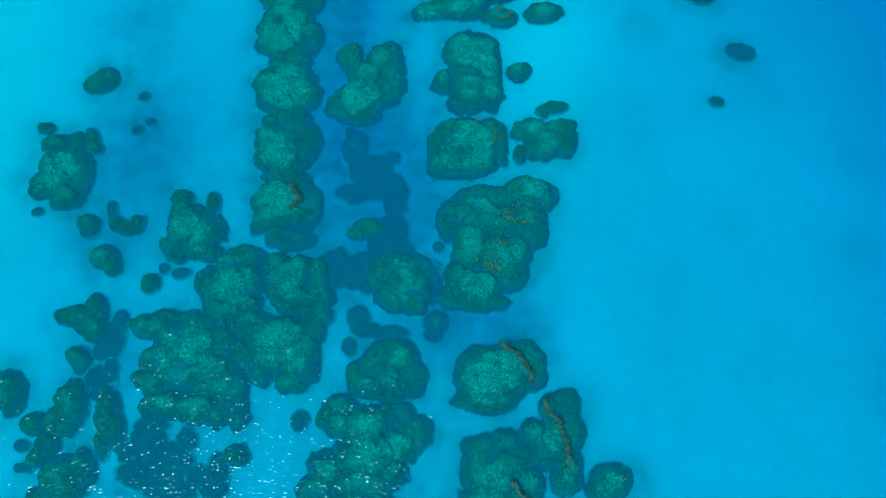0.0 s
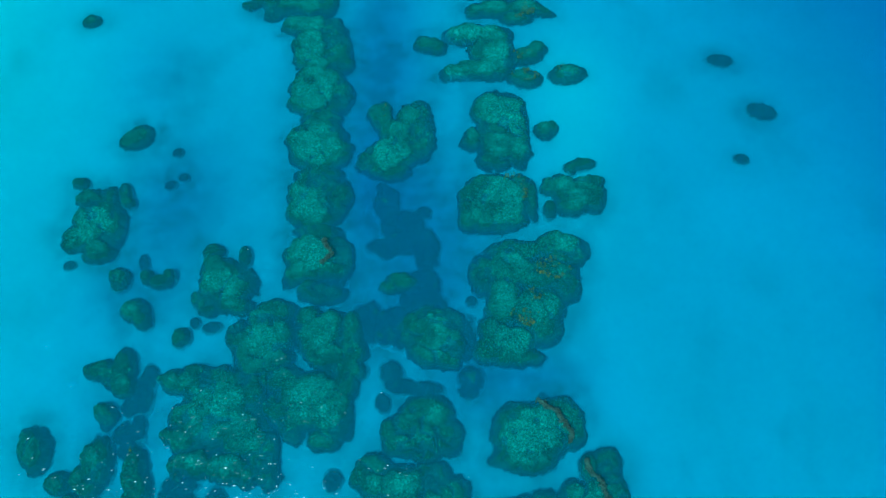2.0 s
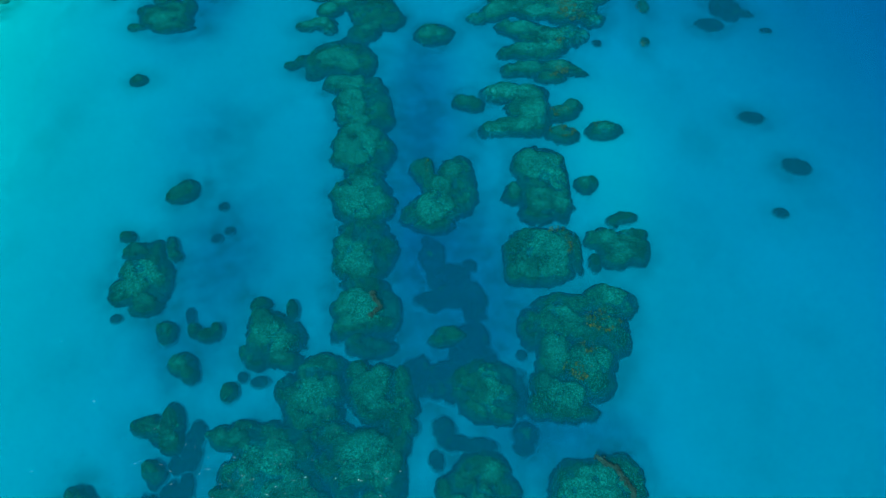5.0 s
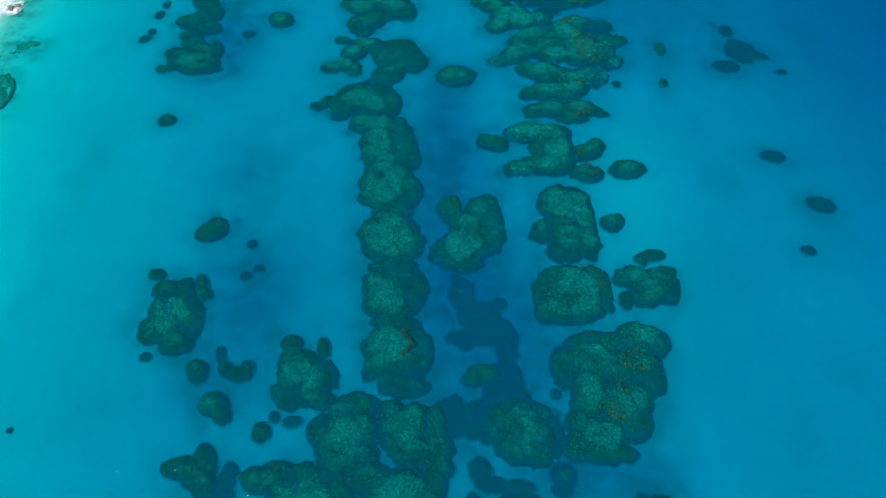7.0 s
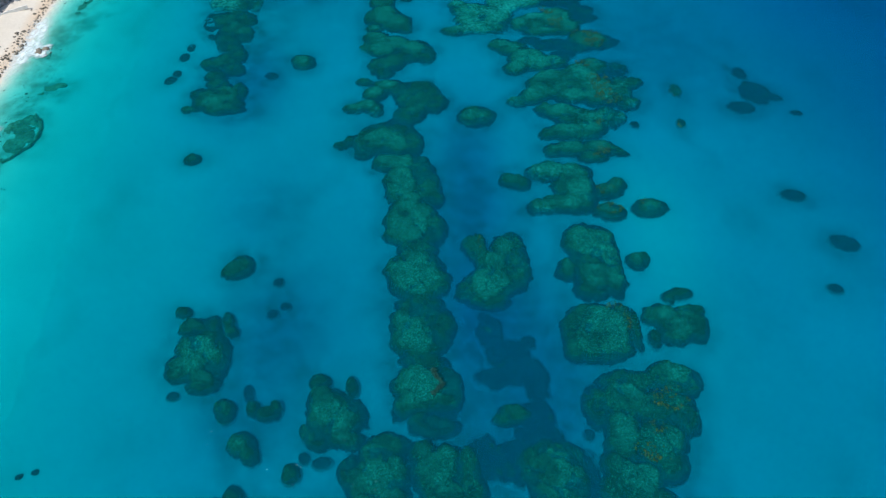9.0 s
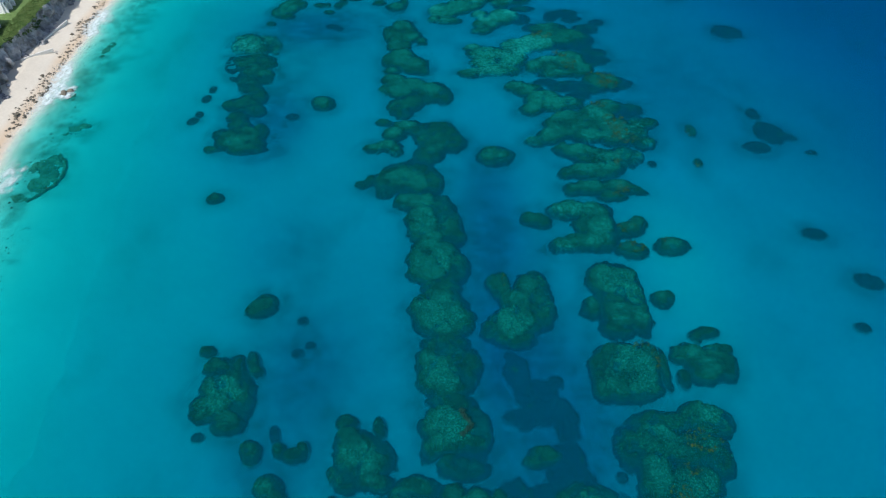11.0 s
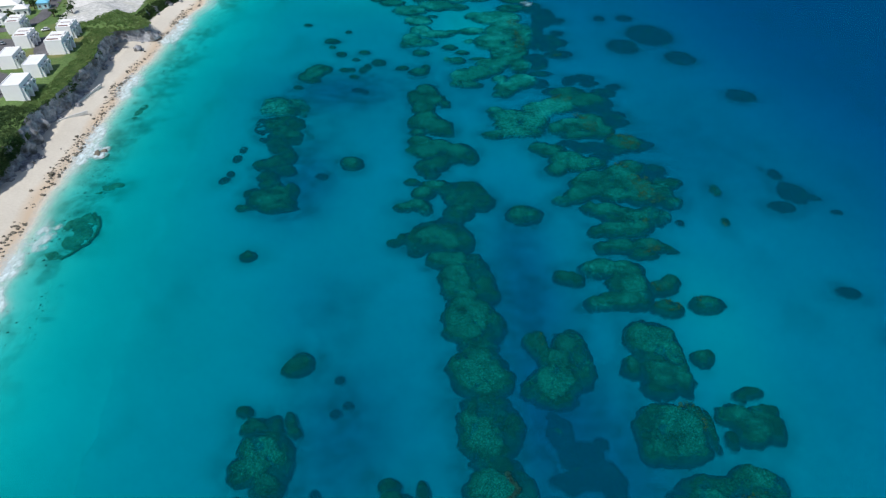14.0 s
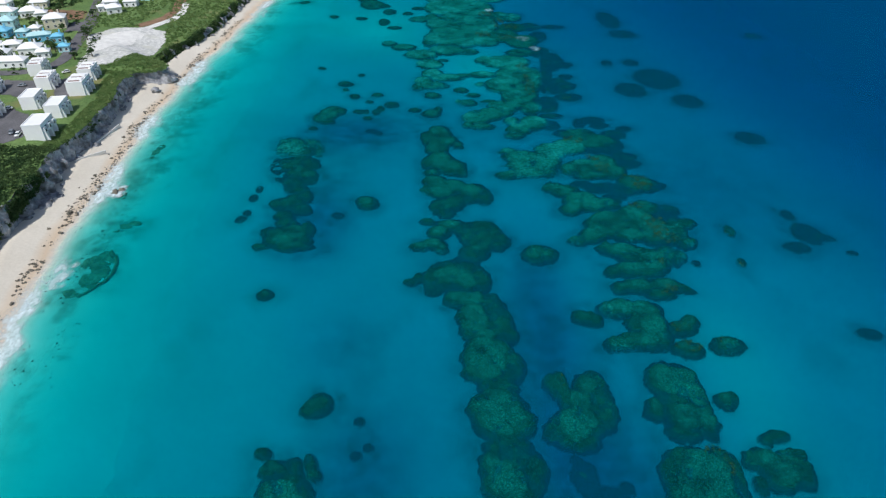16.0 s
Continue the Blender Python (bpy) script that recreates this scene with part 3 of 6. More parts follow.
reef("ragged green coral reef with a thin western arm", [(-21, 153, 7.3, 5.9, -0.9, -9), (-16.8, 150.3, 5.2, 4.7, -0.9, -20), (-25.6, 152.5, 6.6, 5.8, -1.46, -67), (-13.1, 151.8, 6.5, 3.8, -1.46, -85), (-20.5, 158, 8.4, 3.9, -1.46, -1), (-32.5, 152.2, 2.8, 1.8, -1.46, 64), (-35, 150, 1.7, 1.5, -1.46, -51), (-27.8, 147.2, 3.3, 2.9, -1.46, -51)])
reef("dark low coral mound beside taller heads", [(-4.9, 58.6, 5.2, 2.7, -1.46, -2), (-8, 59.7, 2.5, 1.9, -1.46, -9), (-2.7, 61.1, 2.5, 1.9, -3.3, -8), (-12.7, 61.5, 2, 1.5, -3.3, -74)])
reef("notched green coral head standing in a blue channel", [(8.7, 96.6, 6.6, 5.4, -0.9, 54), (10.4, 102.6, 4.6, 3.9, -0.9, -80), (12.5, 107.9, 5.3, 3.7, -0.9, 88), (6.1, 108.4, 4.7, 1.7, -1.2, -86), (15.2, 102.1, 8, 4.2, -1.46, -87), (15, 109.1, 5.1, 3.1, -1.46, -87), (3.3, 94.4, 3.6, 3, -1.46, 36), (8.9, 91.8, 4.6, 3, -1.46, -2), (4.4, 108.6, 4.3, 2.5, -1.46, -84), (7.7, 103.6, 4.2, 3.3, -1.46, -81), (8.6, 96.4, 7.9, 6.2, -1.46, 43)], gold=[(6.3, 109.3, 0.7, 2.4)])
reef("deep dark coral rubble patch on the seabed", [(7.9, 82.1, 5.4, 3.2, -3.3, -85), (11.6, 75.6, 5.5, 5.5, -3.3, 0), (16, 79.4, 2.1, 2.1, -3.3, 0), (9.9, 70.4, 6.4, 2.9, -3.3, -1), (17.6, 69.6, 6.1, 3.1, -3.3, -87), (16.7, 61.1, 4.3, 3.9, -3.3, -10), (6.6, 86.4, 2.3, 1.6, -3.3, -83)])
reef("low dark green coral mound on the channel floor", [(12.1, 61.4, 3.7, 2.5, -1.46, -2), (9.7, 60.2, 2.2, 1.6, -1.46, -4)])
reef("green coral head with a pale crown and dark apron", [(20.4, 49.5, 5, 4.6, -0.9, -8), (23.5, 48.4, 3.8, 3.1, -1.2, -87), (18.6, 45.5, 4.5, 3.2, -1.2, -2), (19.4, 49.1, 7.2, 7.2, -1.46, 0), (22.7, 44.7, 3.5, 3.5, -1.46, 0), (11, 51, 6.3, 5, -3.3, -5), (5.2, 51.7, 5, 4.1, -3.3, -77), (26.5, 47.8, 4.9, 2.2, -3.3, -89), (16.9, 56.3, 5.4, 4, -3.3, -2)])
reef("large lobed green coral reef with golden crust", [(36.4, 64.8, 5.7, 5.1, -0.9, 5), (45.9, 64, 5.5, 3.6, -0.9, 2), (42.1, 63, 5, 3.9, -0.9, 4), (40.3, 54.9, 5.8, 4.1, -0.9, 86), (34.6, 56.8, 6.7, 4.4, -0.9, 88), (35.3, 47.1, 5.9, 4.8, -0.9, 2), (31.8, 49.6, 3.8, 3.1, -0.9, 89), (36.4, 44.1, 5.4, 2.2, -1.2, 0), (30.4, 63.2, 5.3, 3.2, -1.46, 90), (43, 51.8, 5.5, 3.8, -1.46, 85), (48.6, 60.9, 4.7, 3.2, -1.46, 84), (38, 68.9, 7.1, 3.2, -1.46, 1), (30.3, 45.4, 3, 2.4, -1.46, 89), (44.3, 55.6, 4.8, 3.4, -1.2, 85)], gold=[(45.5, 64, 4.2, 2.8), (40.7, 56.9, 2.2, 2.9), (38.5, 52.4, 3.1, 2.3), (40.8, 49.8, 1.8, 1.5), (47.8, 65.6, 1.2, 1.7)])
reef("small round coral head with orange specks", [(47.2, 71.4, 4.3, 3.2, -0.9, 4), (50.1, 70.7, 3.3, 3, -1.2, 63), (49.1, 69.6, 5.3, 4.6, -1.46, 11), (44.4, 70.3, 2.9, 2.5, -1.46, 79)], gold=[(46.9, 72.3, 1.1, 0.9), (51.5, 70.6, 0.8, 0.6)])
reef("round green coral head with a ring-shaped rim", [(34.1, 84.7, 5.9, 5.9, -0.9, 0), (37.3, 83.2, 6, 4.5, -0.9, 87), (32, 79.8, 4.9, 4.9, -0.9, 0), (36.6, 77.6, 4.7, 3, -1.2, 1), (33.1, 82.4, 8.6, 8.6, -1.46, 0), (27.2, 77.7, 3.6, 2.6, -1.46, -89), (26.8, 78.1, 1.4, 1.4, -1.2, 0), (39.5, 87.1, 3.9, 2.9, -1.46, 86)], gold=[(36.4, 88.6, 3.2, 1.3), (40.2, 84.4, 0.9, 3.1)])
reef("slim dark coral mound beside a larger head", [(42.2, 83.1, 4.7, 1.2, -1.46, 88), (42.3, 79.1, 1.9, 1, -3.3, 87)])
reef("two-lobed green coral reef head", [(33.4, 111.2, 6.9, 4.8, -0.9, 89), (37.9, 110.1, 6.5, 4.8, -0.9, 87), (40, 105.8, 4.6, 3.4, -0.9, 86), (36.3, 98.8, 6.3, 4.8, -0.9, 2), (28.8, 102.1, 2.8, 2.8, -0.9, 0), (36.1, 106.5, 10.3, 6.5, -1.46, 88), (33.9, 94.4, 4.6, 3, -1.46, 1), (39.4, 96.8, 4.4, 3.5, -1.2, 85), (28.4, 101.2, 3.1, 3.1, -1.46, 0), (40.5, 101.2, 4.5, 2.8, -1.46, 87)])
reef("small oval dark green coral head on sand", [(46.7, 104.2, 2.7, 2.7, -1.2, 0), (48.7, 105.1, 1.8, 1.5, -1.46, 78)])
reef("flat dark green coral patch on bright sand", [(50.1, 86.7, 3.9, 3.9, -0.9, 0), (55.1, 87.5, 4.5, 2.9, -1.2, 3), (53.1, 83.3, 5.3, 4.1, -1.2, 6), (57.7, 88.6, 2.7, 2.1, -1.2, 7), (56.8, 83.9, 4.4, 3.4, -1.46, 79), (46.7, 87.1, 2.4, 1.9, -1.2, 83), (51.7, 81.3, 4.5, 2.8, -1.46, 3)])
reef("thin dark coral patch on bright sand", [(54.9, 93.6, 3.3, 1.6, -1.46, 10), (52.3, 92.1, 1.3, 1.3, -1.46, 0)])
reef("small dark coral knoll on bright sand", [(46.3, 80.4, 2.3, 1.4, -1.46, 85)])
reef("flat-topped green coral reef with a small northern head", [(-59.3, 76.5, 6.4, 4.8, -0.9, -26), (-60.4, 72.3, 5.8, 3.7, -0.9, -12), (-56.4, 68.9, 3.5, 2.7, -0.9, -27), (-61.6, 83.1, 3.8, 2.3, -0.9, -9), (-61.9, 70.3, 3.4, 2, -0.9, -9), (-56.5, 76.5, 7.9, 4, -1.46, -71), (-57.6, 82.9, 3.3, 2.2, -1.46, -63), (-63.5, 82.6, 2.5, 1.8, -0.9, -19), (-56.5, 67.2, 3.1, 1.7, -1.46, -6)])
reef("small dark coral knoll on bright sand", [(-65.8, 87.2, 2, 1.5, -1.46, -26)])
reef("dark coral knoll beside a flat reef", [(-54.5, 84.5, 2.6, 1.2, -1.46, -73), (-53.1, 81.7, 1.6, 1.3, -1.46, -38)])
reef("round green coral head on bright sand", [(-56.3, 100.9, 3.1, 3.1, -0.9, 0), (-55.1, 102.1, 3.7, 3.3, -1.46, -52), (-57.6, 99.2, 2.1, 1.6, -1.2, -28)])
reef("rugged dark green coral head with speckled crown", [(-27.7, 61.9, 4.6, 3.7, -0.9, -22), (-23.4, 60.1, 4.2, 3.1, -0.9, -69), (-24.4, 56.7, 3, 2.4, -0.9, -17), (-29.2, 64.7, 3.1, 2.5, -0.9, -19), (-26.4, 60.7, 6.9, 5.9, -1.46, -40), (-29, 55.6, 3.3, 2.6, -1.46, -19), (-24, 55.3, 4.4, 2.1, -1.46, -3), (-22.5, 61, 4.2, 2.9, -1.46, -73), (-31.8, 56.5, 1.7, 1.4, -1.46, -55)])
reef("small dark coral knoll beside a rugged head", [(-30.4, 69, 2.2, 1.6, -1.46, -11), (-31.4, 68, 1.2, 1, -1.46, -25)])
reef("small dark coral knoll beside a rugged head", [(-23.3, 67.5, 2.2, 1.1, -1.46, -78)])
reef("small dark green coral head on sand", [(-50.6, 62.2, 2.1, 1.6, -1.2, -53), (-50, 62, 2.7, 2, -1.46, -58), (-49.7, 59.8, 1.2, 1, -1.46, -40)])
reef("dark kidney-shaped coral patch on sand", [(-40.6, 61, 2.3, 1.7, -1.46, 8), (-44, 62, 1.8, 1.3, -1.46, -61), (-45.8, 65.9, 1.8, 0.9, -3.3, -73), (-39.2, 62.6, 1.2, 0.9, -1.46, -56)])
reef("dark green coral head on sand", [(-45, 54.3, 2.3, 1.8, -0.9, -23), (-44.7, 54.2, 3.3, 2.7, -1.46, -37), (-42.7, 51.8, 2.3, 1.8, -1.46, -51)])
reef("small dark coral head on sand", [(-33.6, 48.3, 1.9, 1.5, -1.46, -51), (-34.1, 47.4, 1.4, 1.1, -1.46, -51)])
reef("faint low coral patch on sand", [(-27.7, 50.5, 1.7, 1.1, -3.3, 6), (-31.5, 51.4, 1, 0.8, -3.3, -53)])
reef("large flat-topped green coral head, front of the reef", [(-16.7, 47.6, 5.5, 4.8, -0.9, -37), (-17.3, 52, 3.4, 2.8, -0.9, -18), (-18.7, 45.1, 4.1, 3.4, -0.9, -61), (-13.5, 44.1, 4, 2.9, -0.9, -9), (-14.6, 54, 4.9, 2.9, -1.46, -4), (-12.5, 49, 4.7, 2.8, -1.2, -78), (-21.4, 48.4, 3.9, 2.3, -1.46, -76), (-16.2, 42.1, 5.1, 2.4, -1.2, -2)])
reef("large green coral head with a cracked edge", [(-4.3, 48.9, 5.4, 4.9, -0.9, -37), (-2.2, 51.7, 3.5, 3, -0.9, -63), (-2.4, 44.5, 4.7, 3.2, -0.9, -5), (2.2, 51.6, 2.9, 1.9, -1.2, -81), (2.7, 46.6, 5.6, 2.8, -1.46, -84), (-7.4, 52.9, 2.8, 2.5, -1.2, -40), (2.4, 41.6, 3.5, 2.9, -1.46, -11), (3.9, 41.5, 2.5, 2.1, -3.3, -74)])
reef("broad pale green coral reef with dark cracks", [(-4, 37.2, 6.2, 4.2, -0.9, -5), (-11.1, 39.2, 5.1, 2.9, -0.9, -3), (-1.1, 31.8, 4.7, 4.1, -0.9, -60), (-5.6, 32, 4.1, 3.4, -0.9, -15), (1, 34.4, 4.7, 2.5, -1.2, -83), (-1.6, 27.3, 3.1, 2.4, -1.2, -9), (0.6, 29.9, 3.4, 2.9, -1.46, -72), (1.8, 38.6, 4.1, 2.5, -1.46, -82), (-8.2, 29.3, 3, 2.6, -1.46, -28), (-11, 33.3, 4, 3.3, -1.46, -66), (-7.3, 35.5, 4.6, 3.5, -1.2, -9)])
reef("very large lumpy green coral reef on sand", [(-21.7, 34, 6.3, 5.4, -0.9, -40), (-16.9, 28.6, 6, 5, -0.9, -23), (-24.1, 28.6, 5, 3.9, -0.9, -17), (-28.5, 27.2, 3.4, 2.2, -0.9, -8), (-25.3, 22.9, 4.8, 2.8, -0.9, -5), (-19.2, 22.6, 5.3, 3.4, -0.9, -7), (-15.7, 20.5, 2.8, 2.4, -1.2, -39), (-26.6, 35.5, 4.1, 3.3, -1.2, -28), (-30.1, 38.4, 3.5, 2.6, -1.2, -13), (-23.4, 39.4, 5.8, 2.6, -1.46, -2), (-16.2, 35.6, 4.8, 2.5, -1.46, -78), (-12.6, 26.5, 3.8, 2.4, -1.46, -77), (-12.2, 22.1, 3.9, 2.8, -1.46, -74), (-28.7, 22, 2.7, 1.7, -1.2, -71), (-31.4, 27.8, 1.7, 1.4, -1.46, -42), (-28.8, 40.3, 3.1, 2.1, -1.46, -11), (-27.6, 31.4, 4.7, 3.7, -1.2, -22)])
reef("dark green coral mound among rubble", [(-47.4, 41, 3.3, 2.1, -1.2, -10), (-49.1, 40.6, 2.6, 1.8, -1.46, -13), (-43.7, 42.1, 3.6, 2.4, -1.46, -65), (-42.9, 37.8, 3, 2.4, -1.2, -35), (-44.8, 39.7, 3.7, 2.9, -1.46, -30)])
reef("small dark coral head beside a large reef", [(-33, 38.8, 2.5, 2, -1.2, -33), (-32.8, 38.6, 3, 2.4, -1.46, -24), (-34.5, 38.9, 1.6, 0.9, -1.46, -6)])
reef("small dark green coral head on sand", [(-45.5, 32.4, 2.1, 1.6, -1.2, -43), (-45, 32, 2.6, 2, -1.46, -43), (-44.7, 30.1, 1.5, 1.1, -3.3, -52)])
reef("deep dark coral rubble bank", [(-38.9, 35.9, 4.2, 2, -3.3, -74), (-40.7, 33.3, 2, 1.5, -3.3, -57), (-40.3, 28.1, 2.9, 2.3, -3.3, -31), (-38.1, 29.5, 2.4, 1.3, -3.3, -72), (-33.1, 33, 2.2, 1.1, -3.3, -74), (-38.3, 39.5, 2.5, 1.6, -3.3, -70)])
reef("dark green coral reef with a red-brown tip", [(-36.9, 19.9, 3.3, 1.7, -1.2, -72), (-36.8, 22.1, 3.6, 2.3, -1.46, -68), (-35.3, 18.9, 3.7, 2.1, -1.46, -71), (-36.4, 15.8, 2.2, 1.4, -1.46, -66), (-38.8, 25, 2.5, 1.7, -3.3, -12), (-33.2, 14.9, 1.6, 1.2, -3.3, -55), (-36.4, 13.9, 1.5, 1.2, -3.3, -54)], gold=[(-37.4, 24.8, 0.4, 0.6)])
reef("dark green elongated coral head", [(-44.8, 23.2, 3.6, 2.1, -0.9, -68), (-46.2, 19.7, 2.7, 1.8, -1.2, -61), (-43.9, 22.9, 4.7, 2.5, -1.46, -70), (-44.6, 18.3, 2.6, 1.6, -1.46, -10), (-43.3, 24.2, 3.4, 1.5, -1.46, -73)])
reef("small dark coral head on sand", [(-50.8, 19, 2, 1.4, -1.2, -17), (-50.2, 19, 2.5, 2, -1.46, -16)])
reef("dark low coral rubble on sand", [(-46.6, 15.2, 2.5, 1.9, -1.46, -47), (-47.7, 12.9, 2, 1.7, -1.46, -8), (-50.2, 11, 1.3, 0.7, -3.3, -6), (-51.7, 14.9, 1.3, 0.9, -3.3, -14)])
reef("large dark coral head at the shore side", [(-57.6, 25.2, 3.8, 2.4, -1.2, -60), (-57, 25, 4.7, 3.1, -1.46, -60)])
reef("dark green coral head in glinting water", [(-43.4, 8.7, 3.5, 2.6, -0.9, -22), (-41, 7.5, 3.6, 2.4, -0.9, -13), (-42.3, 9.7, 5, 3.4, -1.46, -15), (-39, 11.2, 3.6, 2.4, -1.46, -64), (-44.8, 5.8, 3.2, 1.9, -1.2, -9)])
reef("deep dark coral bank under glinting water", [(-27.7, 15.4, 4.1, 3.3, -3.3, -44), (-22.9, 11.9, 4.9, 3.9, -3.3, -22), (-20.5, 16.2, 2.6, 1.9, -3.3, -68), (-28.9, 9.9, 4.3, 2.9, -3.3, -11), (-22.1, 7.4, 6.3, 2.5, -3.3, -2), (-27.6, 19.1, 3.1, 1.5, -3.3, -3), (-31.7, 13.9, 1.8, 1.4, -3.3, -53)])
reef("dark coral mound under glinting water", [(-10.4, 13.3, 2.2, 1.8, -1.46, -18), (-13.7, 10.9, 2.9, 2.1, -3.3, -72), (-14.3, 7.4, 2.9, 2.4, -3.3, -30), (-17.8, 9.9, 2.2, 1.9, -3.3, -32)])
reef("small dark coral knoll on bright sand", [(0.6, 19.7, 1.9, 1.7, -3.3, 88)])
reef("green coral head with a raised round block", [(20, 31.6, 3.8, 2.5, -0.9, 29), (14.8, 30.8, 3.6, 2.5, -1.2, -2), (13.5, 26.5, 3.8, 2.4, -1.2, -2), (17.5, 27.8, 3.6, 2.9, -1.2, -4), (17.9, 32.8, 5.4, 3.7, -1.46, -2), (22.3, 27.9, 3.8, 2.9, -1.46, -87), (18.2, 25.5, 3.3, 2.4, -1.46, -2), (11.3, 28.8, 2.7, 2, -1.46, -82)])
reef("deep dark coral mound in a sand channel", [(10.7, 40.9, 2.5, 2.5, -3.3, 0), (12.7, 37.9, 3.3, 1.7, -3.3, -1), (17.6, 37.3, 3.5, 1.7, -3.3, 0)])
reef("small deep coral knoll in a sand channel", [(9.4, 34.5, 1.8, 1.3, -3.3, -83)])
reef("deep dark coral mound in a sand channel", [(27.1, 39.7, 3.2, 2.8, -3.3, -89), (26.6, 37.1, 1.9, 1.7, -3.3, -1)])
reef("very large green coral reef with dark furrows", [(14.1, 18.9, 6, 3.8, -0.9, -2), (13.9, 13.8, 6.5, 4, -0.9, -2), (8.7, 19.5, 3.2, 2.7, -0.9, -9), (19.7, 14.8, 4.5, 4, -0.9, -9), (7.3, 10.8, 4.4, 3.5, -0.9, -8), (13.7, 8.4, 6.4, 2.7, -0.9, -1), (19.8, 10.8, 2.6, 2.6, -0.9, 0), (8.3, 22.7, 3.5, 2.4, -1.2, -3), (23.6, 17.5, 3.7, 3.2, -1.46, -86), (19.4, 20.6, 3.7, 3, -1.46, -3), (4.9, 7.1, 3.5, 3, -1.2, -15), (5.9, 20.6, 2.1, 1.7, -1.46, -77), (11.8, 5, 7.2, 2.3, -1.2, 0), (16, 7.2, 2.5, 2.1, -1.46, -82)])
reef("flat round green coral head with rust-brown crest wall", [(36.7, 27.8, 5.8, 5.3, -0.9, 9), (40.1, 31, 4.9, 3.9, -0.9, 4), (35.5, 24.1, 4.4, 2.4, -0.9, 1), (42.7, 28.7, 3.4, 3.1, -0.9, 18), (39, 23.5, 3.9, 1.9, -0.9, 1), (44.3, 31.6, 4.5, 4.5, -1.46, 0), (46.5, 30, 4.3, 2.9, -1.46, 84), (38.1, 28.3, 7.6, 6.9, -1.46, 9)], crest=[(39.8, 35.0), (41.5, 33.9), (43.4, 31.9), (44.9, 29.7), (45.6, 27.7), (45.4, 26.2)])
reef("green coral reef with a golden-brown winding crest", [(48.9, 22.4, 2.8, 1.7, -0.9, 84), (50, 17, 3.9, 2.3, -0.9, 83), (52.2, 11.4, 3.4, 2.5, -0.9, 80), (46.1, 17.5, 2.7, 2.7, -1.2, 0), (54.2, 17, 1.9, 1.5, -1.2, 76), (52.3, 23.4, 3.1, 2.6, -1.46, 11), (48.1, 15, 4.3, 3.8, -1.46, 73), (51.8, 9, 3.1, 2.5, -1.46, 9), (53, 18.1, 4.2, 2.6, -1.46, 82), (44.7, 17, 2.1, 1.7, -1.46, 80)], crest=[(48.3, 23.6), (49.0, 21.2), (50.5, 18.7), (51.2, 16.1), (51.5, 13.8), (51.9, 12.0)], gold=[(52.3, 11.3, 1, 1.2)])
reef("large green coral reef with a brown ridge", [(37.5, 9.4, 5.2, 3.9, -0.9, 3), (41.2, 12.1, 4.2, 2.4, -0.9, 1), (44.2, 8.9, 3.3, 3.1, -0.9, 68), (36.4, 6, 4.9, 2.9, -0.9, 1), (43, 6.1, 3.7, 2.3, -0.9, 2), (36.4, 14.4, 4.2, 2.8, -1.46, 1), (34.9, 10.9, 4.9, 2.9, -1.2, 88), (43.5, 13.9, 3.2, 2.4, -1.46, 4), (40.4, 16.5, 2.6, 1.9, -1.46, 3)], crest=[(41.3, 8.7), (42.3, 7.5), (43.2, 6.2), (44.0, 5.1)])
reef("round coral head with golden rim beside deep water", [(60.1, 9.2, 2.7, 2.3, -0.9, 17), (58.6, 8, 2.5, 2.1, -0.9, 15), (59.9, 9, 4.2, 3.3, -1.46, 11), (57.3, 7.8, 2.5, 1.9, -1.46, 9)], gold=[(61.4, 9.4, 0.6, 1.8)])
reef("horseshoe-shaped pale green coral reef", [(28.4, 138.8, 7.6, 4.2, -0.9, 3), (34.4, 137.8, 6.3, 4.4, -0.9, 6), (35.5, 131.6, 7.1, 5.1, -0.9, 77), (31.1, 125.4, 7.9, 4, -0.9, 2), (24.7, 124.1, 4.4, 2.9, -0.9, 4), (37.3, 126.8, 5, 3.1, -1.2, 79), (32.7, 132.3, 5, 4.5, -0.9, 37)], pale=True)
reef("dark coral mound at the tip of a horseshoe reef", [(17.1, 134.6, 3.9, 2.9, -1.2, 4), (15.5, 135.5, 2.9, 2.6, -1.46, 78), (19.5, 133.8, 2.9, 2.6, -1.46, 73)])
reef("golden-crusted coral head with orange tips", [(43, 130.4, 3.5, 3, -1.2, 47), (46.8, 132.8, 3.1, 2.7, -1.2, 39), (45, 131.1, 3.7, 3.1, -1.46, 29)], gold=[(42.6, 129.6, 2.8, 2.4)])
reef("golden-crusted coral head with a pale rim", [(42.4, 122.8, 4.1, 2.8, -1.2, 8), (43.7, 121.6, 3.8, 2.6, -1.46, 8), (45.3, 122.3, 2.4, 2, -1.2, 45)], gold=[(42.7, 121.6, 3.9, 2.4)])
reef("oval coral head with golden crust on sand", [(54.5, 124.1, 4.4, 2.9, -1.2, 8), (54.4, 123.9, 5.1, 3.5, -1.46, 10)], gold=[(52.1, 124, 1.8, 2.1)])
reef("banded green coral reef with golden eastern tip", [(35.6, 149, 7.8, 3.7, -0.9, 2), (44.2, 149.5, 6.2, 3.7, -0.9, 5), (49.6, 148.2, 3.3, 2.1, -1.2, -21), (30.4, 148.3, 3.3, 3, -1.46, 53), (41.9, 145, 4.1, 2.3, -1.2, 4)], gold=[(45, 147.1, 2, 3.2), (42.5, 143.9, 1.7, 1.3)])
